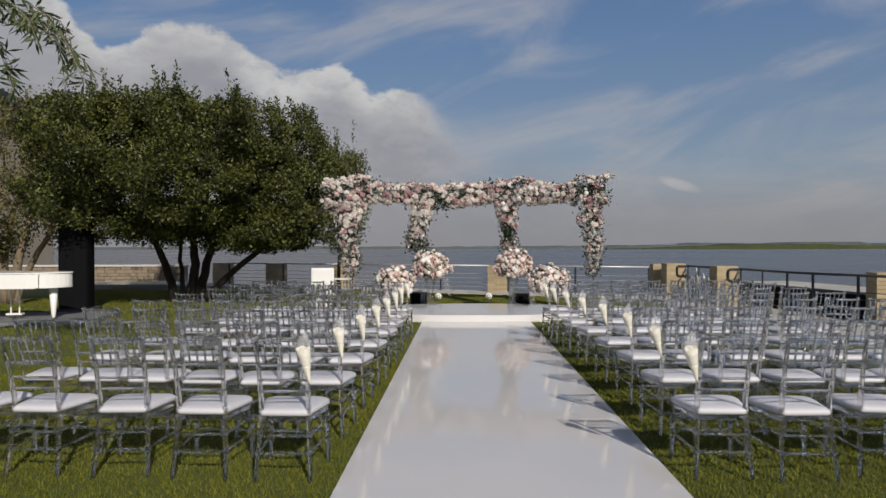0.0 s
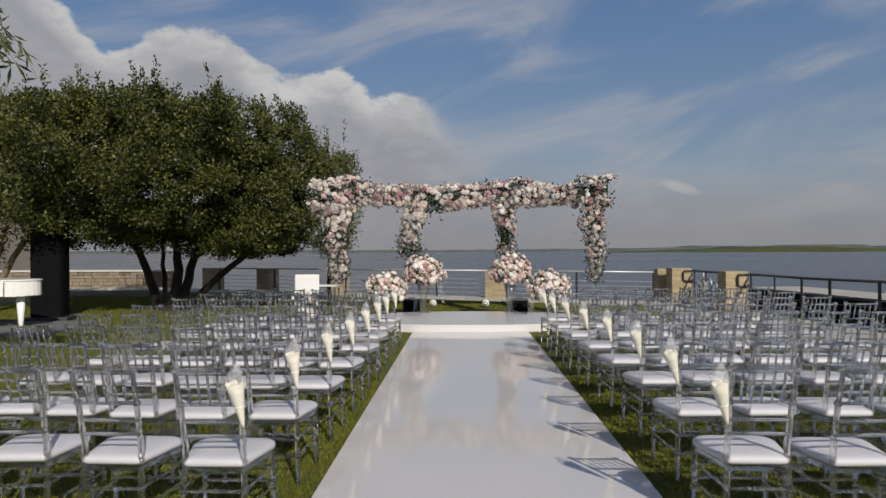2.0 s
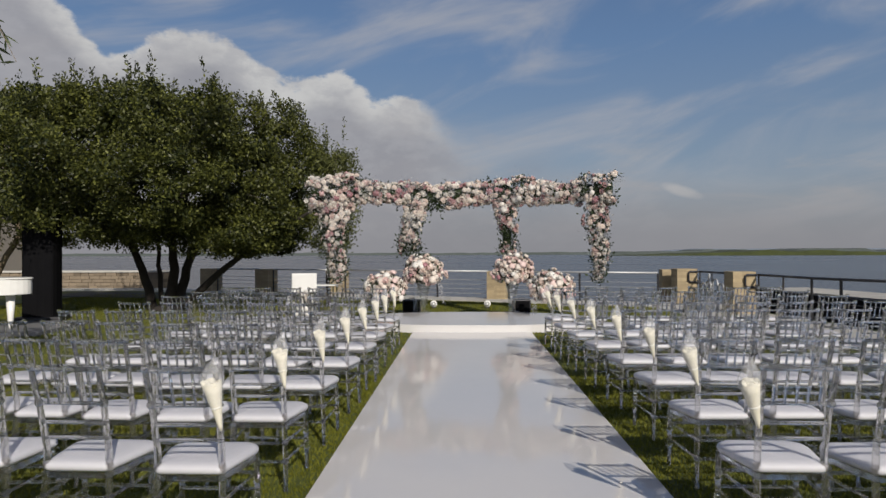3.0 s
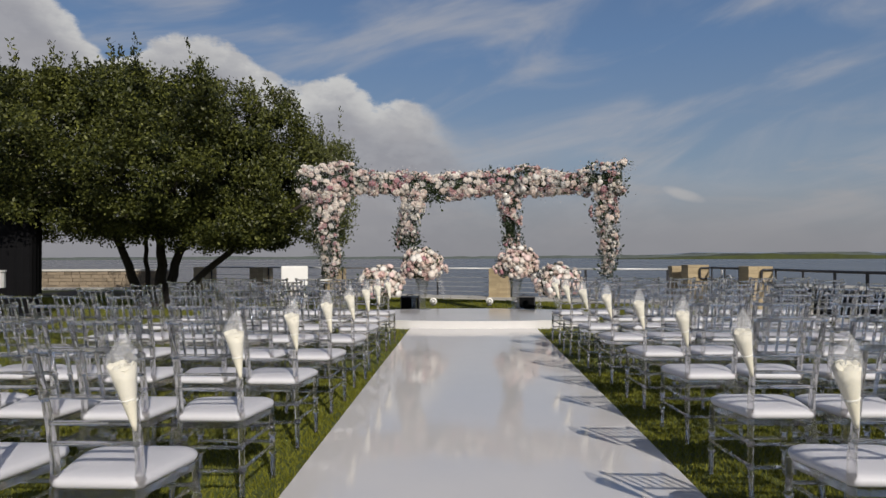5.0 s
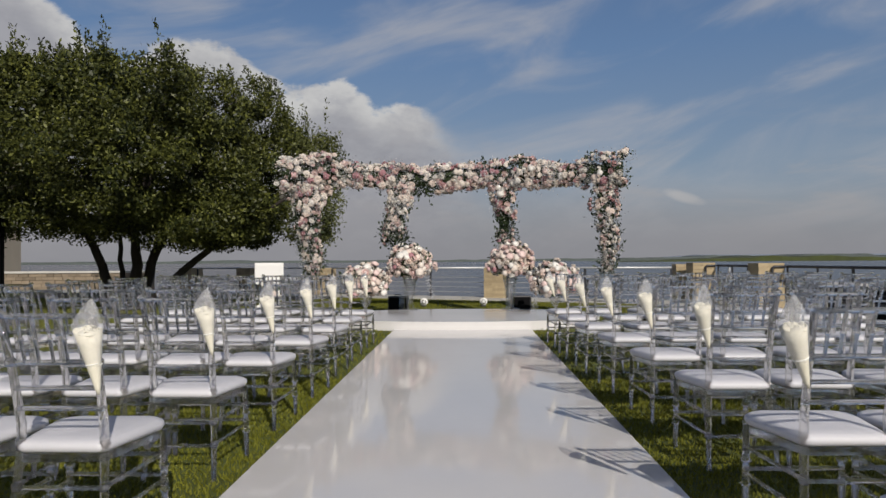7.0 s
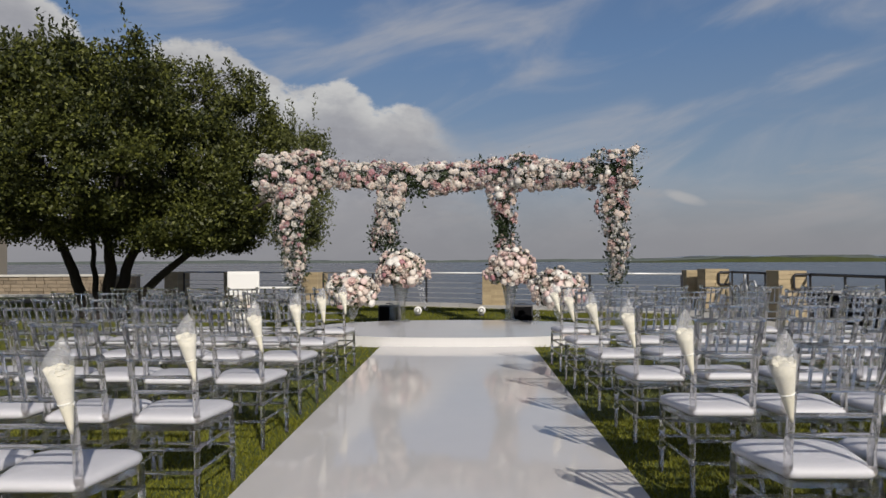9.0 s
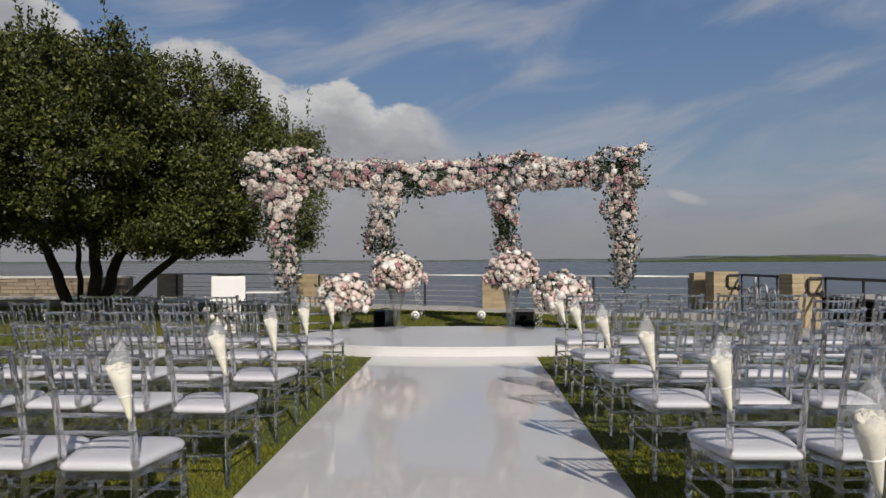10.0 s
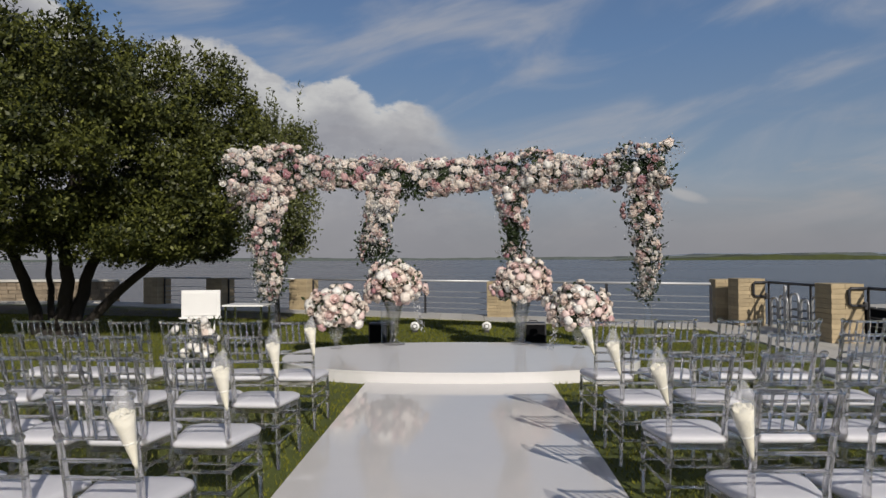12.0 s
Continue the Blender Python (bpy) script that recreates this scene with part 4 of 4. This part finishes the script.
def crown_points(rng, centre, radii, clumps, per, clump_r, flat_z, shell=0.45):
    """Leaf places in clumps that fill a lumpy crown."""
    d = rng.normal(size=(clumps, 3))
    d /= np.linalg.norm(d, axis=1)[:, None]
    rad = shell + (1 - shell) * rng.random((clumps, 1)) ** 0.45
    box_ = np.hypot(d[:, 0], d[:, 2]) / ((np.abs(d[:, 0]) ** 4 + np.abs(d[:, 2]) ** 4) ** (1 / 4) + 1e-6)
    lump = np.minimum(box_, 1.26)[:, None] * np.array([[1 + 0.11 * noise.noise((v[0] * 2.3, v[1] * 2.3, v[2] * 2.3))] for v in d])
    c = np.array(centre) + d * rad * lump * np.array(radii)
    c[:, 2] = np.maximum(c[:, 2], flat_z + rng.random(clumps) * 0.5)
    size = clump_r * rng.uniform(0.6, 1.25, (clumps, 1, 1))
    pts = c[:, None, :] + np.clip(rng.normal(size=(clumps, per, 3)), -1.7, 1.7) * size * np.array([1, 1, 0.75])
    return c, pts.reshape(-1, 3)


def sprouts(rng, centres, count, height):
    """Upright young shoots above the crown."""
    out = []
    for i in rng.choice(len(centres), count):
        b, h = centres[i], height * rng.uniform(0.5, 1.3)
        lean = rng.normal(size=2) * 0.12
        n = 44
        u = rng.random(n)
        out.append(np.stack([b[0] + lean[0] * u + rng.normal(0, 0.024, n), b[1] + lean[1] * u + rng.normal(0, 0.024, n), b[2] + h * u], 1))
    return np.concatenate(out)


tree = thing("tree", "broad dark green tree with several dark leaning stems on the lawn", "tree", pose(-7.65, 18.1, 0))
bm = bmesh.new()
tube(bm, [(0, 0, -0.05), (0, 0, 0.06), (0, 0, 0.14)], [0.5, 0.36, 0.2], 12)
part("trunk_base", bm, M_BARK, tree, smooth=True)
STEMS = (((-0.42, 0, 0.02), (-0.95, -0.2, 1.75), 0.13), ((-0.16, 0.05, 0.04), (-0.3, 0.1, 1.9), 0.07), ((-0.02, -0.1, 0.05), (0.1, -0.2, 1.85), 0.15),
         ((0.22, 0.0, 0.04), (0.65, 0.3, 1.8), 0.14), ((0.4, 0, 0.03), (2.2, -0.3, 1.55), 0.105))
for i, (p, q, r0) in enumerate(STEMS):
    bm = bmesh.new()
    pts = limb(bm, p, q, r0, r0 * 0.62, i, 0.07)
    for j in range(4):
        a = 1.57 * j + i
        end = Vector(q) + Vector((math.cos(a) * 1.3 + q[0] * 0.8, math.sin(a) * 1.2, 1.1 + 0.35 * (j % 3)))
        limb(bm, pts[-1], end, r0 * 0.55, r0 * 0.15, i * 9 + j, 0.12)
    part("stem", bm, M_BARK, tree, smooth=True)
CROWN = np.array([0.1, -0.2, 3.5])
c1, p1 = crown_points(RNG, CROWN, (3.65, 4.2, 1.93), 740, 300, 0.175, 1.3, 0.35)
low_c, low_p = crown_points(RNG, (2.1, -0.7, 2.0), (1.55, 1.8, 0.75), 110, 260, 0.17, 1.3, 0.3)
p1 = np.concatenate([p1, low_p])
top = c1[c1[:, 2] > 3.9]
shoots = np.concatenate([sprouts(RNG, top, 240, 0.62), sprouts(RNG, c1[(c1[:, 0] > 2.2) & (c1[:, 2] > 2.6)], 50, 0.6)])


def within_crown(p, grow):
    q = (p - CROWN) / (np.array([4.25, 5.0, 2.25]) * grow)
    return p[q[:, 0] ** 4 + q[:, 1] ** 2 + q[:, 2] ** 4 < 1.0]


blades_ = np.concatenate([leaves(RNG, within_crown(p1, 1.0), 0.082, 0.021), leaves(RNG, within_crown(shoots, 1.12), 0.085, 0.02, 1.3)])
part("crown", soup("crown", blades_, 4, M_LEAF), M_LEAF, tree, "dense small dark green leaves")
for i in range(46):
    tip = Vector(c1[(i * 13) % len(c1)])
    inner = Vector(CROWN) + (tip - Vector(CROWN)) * 0.55
    bm = bmesh.new()
    limb(bm, inner, tip + (tip - inner) * 0.12, 0.022, 0.006, 300 + i, 0.1, 5)
    part("twig", bm, M_TWIG, tree, smooth=True)

young = thing("tree", "slim young tree with upright leafy shoots behind the flower arch", "tree", pose(-3.8, 19.2, 0))
bm = bmesh.new()
limb(bm, (0, 0, -0.05), (0.05, 0, 1.9), 0.06, 0.04, 130, 0.04)
for j in range(7):
    a = 0.9 * j
    limb(bm, (0.03, 0, 1.0 + 0.16 * j), (0.5 * math.cos(a), 0.5 * math.sin(a), 2.6 + 0.22 * j), 0.03, 0.008, 140 + j, 0.08)
part("trunk", bm, M_BARK, young, smooth=True)
c3, p3 = crown_points(RNG, (0.05, 0, 2.75), (0.66, 0.75, 1.4), 150, 130, 0.15, 1.0, 0.2)
stalks = sprouts(RNG, c3[c3[:, 2] > 2.9], 60, 0.9)
part("crown", soup("crown", np.concatenate([leaves(RNG, p3, 0.075, 0.018, 0.8), leaves(RNG, stalks, 0.08, 0.017, 1.3)]), 4, M_YOUNG), M_YOUNG, young, "small olive-green leaves on upright shoots")

pale = thing("tree", "sparse olive-green tree with pale forked stems behind the piano", "tree", pose(-12.2, 17.6, 0))
for i, (q, r0) in enumerate((((-0.9, 0, 2.2), 0.12), ((-0.2, 0.3, 2.5), 0.13), ((0.5, 0, 2.4), 0.12), ((1.2, -0.2, 2.0), 0.1), ((-1.6, -0.3, 2.2), 0.1))):
    bm = bmesh.new()
    pts = limb(bm, (0.12 * i - 0.3, 0, -0.02), q, r0, r0 * 0.6, 40 + i, 0.08)
    for j in range(4):
        a = 1.57 * j + i * 0.7
        limb(bm, pts[-1], Vector(q) + Vector((math.cos(a) * 1.1, math.sin(a) * 0.9, 1.0 + 0.3 * j)), r0 * 0.5, r0 * 0.12, 60 + i * 5 + j, 0.12)
    part("stem", bm, M_PALEBARK, pale, smooth=True)
c2, p2 = crown_points(RNG, (-0.3, 0, 3.3), (3.0, 2.2, 2.2), 210, 120, 0.2, 1.1, 0.3)
part("crown", soup("crown", leaves(RNG, p2, 0.1, 0.024), 4, M_OLIVE), M_OLIVE, pale, "thin olive-green leaves")

willow = thing("willow_tree", "willow with long narrow leaves on drooping twigs", "tree", pose(-8.3, 5.7, 0))
bm = bmesh.new()
limb(bm, (0, 0, -0.02), (0.3, 0.3, 3.4), 0.3, 0.2, 90, 0.05)
part("trunk", bm, M_PALEBARK, willow, smooth=True)
bm = bmesh.new()
limb(bm, (0.3, 0.3, 3.3), (3.2, 0.9, 4.0), 0.12, 0.03, 91, 0.06)
limb(bm, (0.3, 0.3, 3.3), (-1.0, 1.2, 5.2), 0.12, 0.03, 92, 0.06)
part("limb", bm, M_PALEBARK, willow, smooth=True)
wl = []
rw = random.Random(14)
for i in range(26):
    s = Vector((2.75 + rw.uniform(-0.7, 0.9), 0.7 + rw.uniform(-0.35, 0.5), 3.75 + rw.uniform(0, 0.25)))
    e = s + Vector((rw.uniform(0.1, 1.1), rw.uniform(-0.2, 0.3), -rw.uniform(0.3, 1.0)))
    pts = [s.lerp(e, u) + Vector((0.25 * u * (1 - u) * 2, 0, 0.35 * u * (1 - u) * 2)) for u in (0, 0.25, 0.5, 0.75, 1)]
    part("twig", tube(bmesh.new(), pts, [0.007, 0.006, 0.005, 0.004, 0.002], 5), M_PALEBARK, willow)
    for j in range(58):
        u = rw.random()
        q = s.lerp(e, u) + Vector((0.5 * u * (1 - u), 0, 0.7 * u * (1 - u)))
        wl.append(q)
part("crown", soup("crown", leaves(RNG, np.array([tuple(v) for v in wl]), 0.15, 0.013, -0.9), 4, M_WILLOW), M_WILLOW, willow, "narrow drooping leaves")

# ---- building behind the trees ----
house = thing("building", "tan rendered building with a dark flat roof edge behind the trees", "building", pose(-30.2, 31, 0, 0, 0, 12))
part("wall", box(bmesh.new(), -8, -5, -0.1, 8, 5, 8.4, 0.03), M_WALL, house)
part("roof", box(bmesh.new(), -8.4, -5.4, 8.4, 8.4, 5.4, 8.85, 0.03), M_IRON, house)
part("chimney", tube(bmesh.new(), [(6.2, -3.6, 8.8), (6.2, -3.6, 9.9)], 0.7, 18), M_CAP, house, smooth=True)
for i in range(4):
    for z in (1.2, 4.6):
        w = part("window", box(bmesh.new(), -6.6 + i * 3.6, -5.04, z, -4.8 + i * 3.6, -4.9, z + 1.9, 0.02), M_CAP, house)
        part("pane", box(bmesh.new(), -6.45 + i * 3.6, -5.06, z + 0.15, -4.95 + i * 3.6, -5.03, z + 1.75), M_DARK, w)
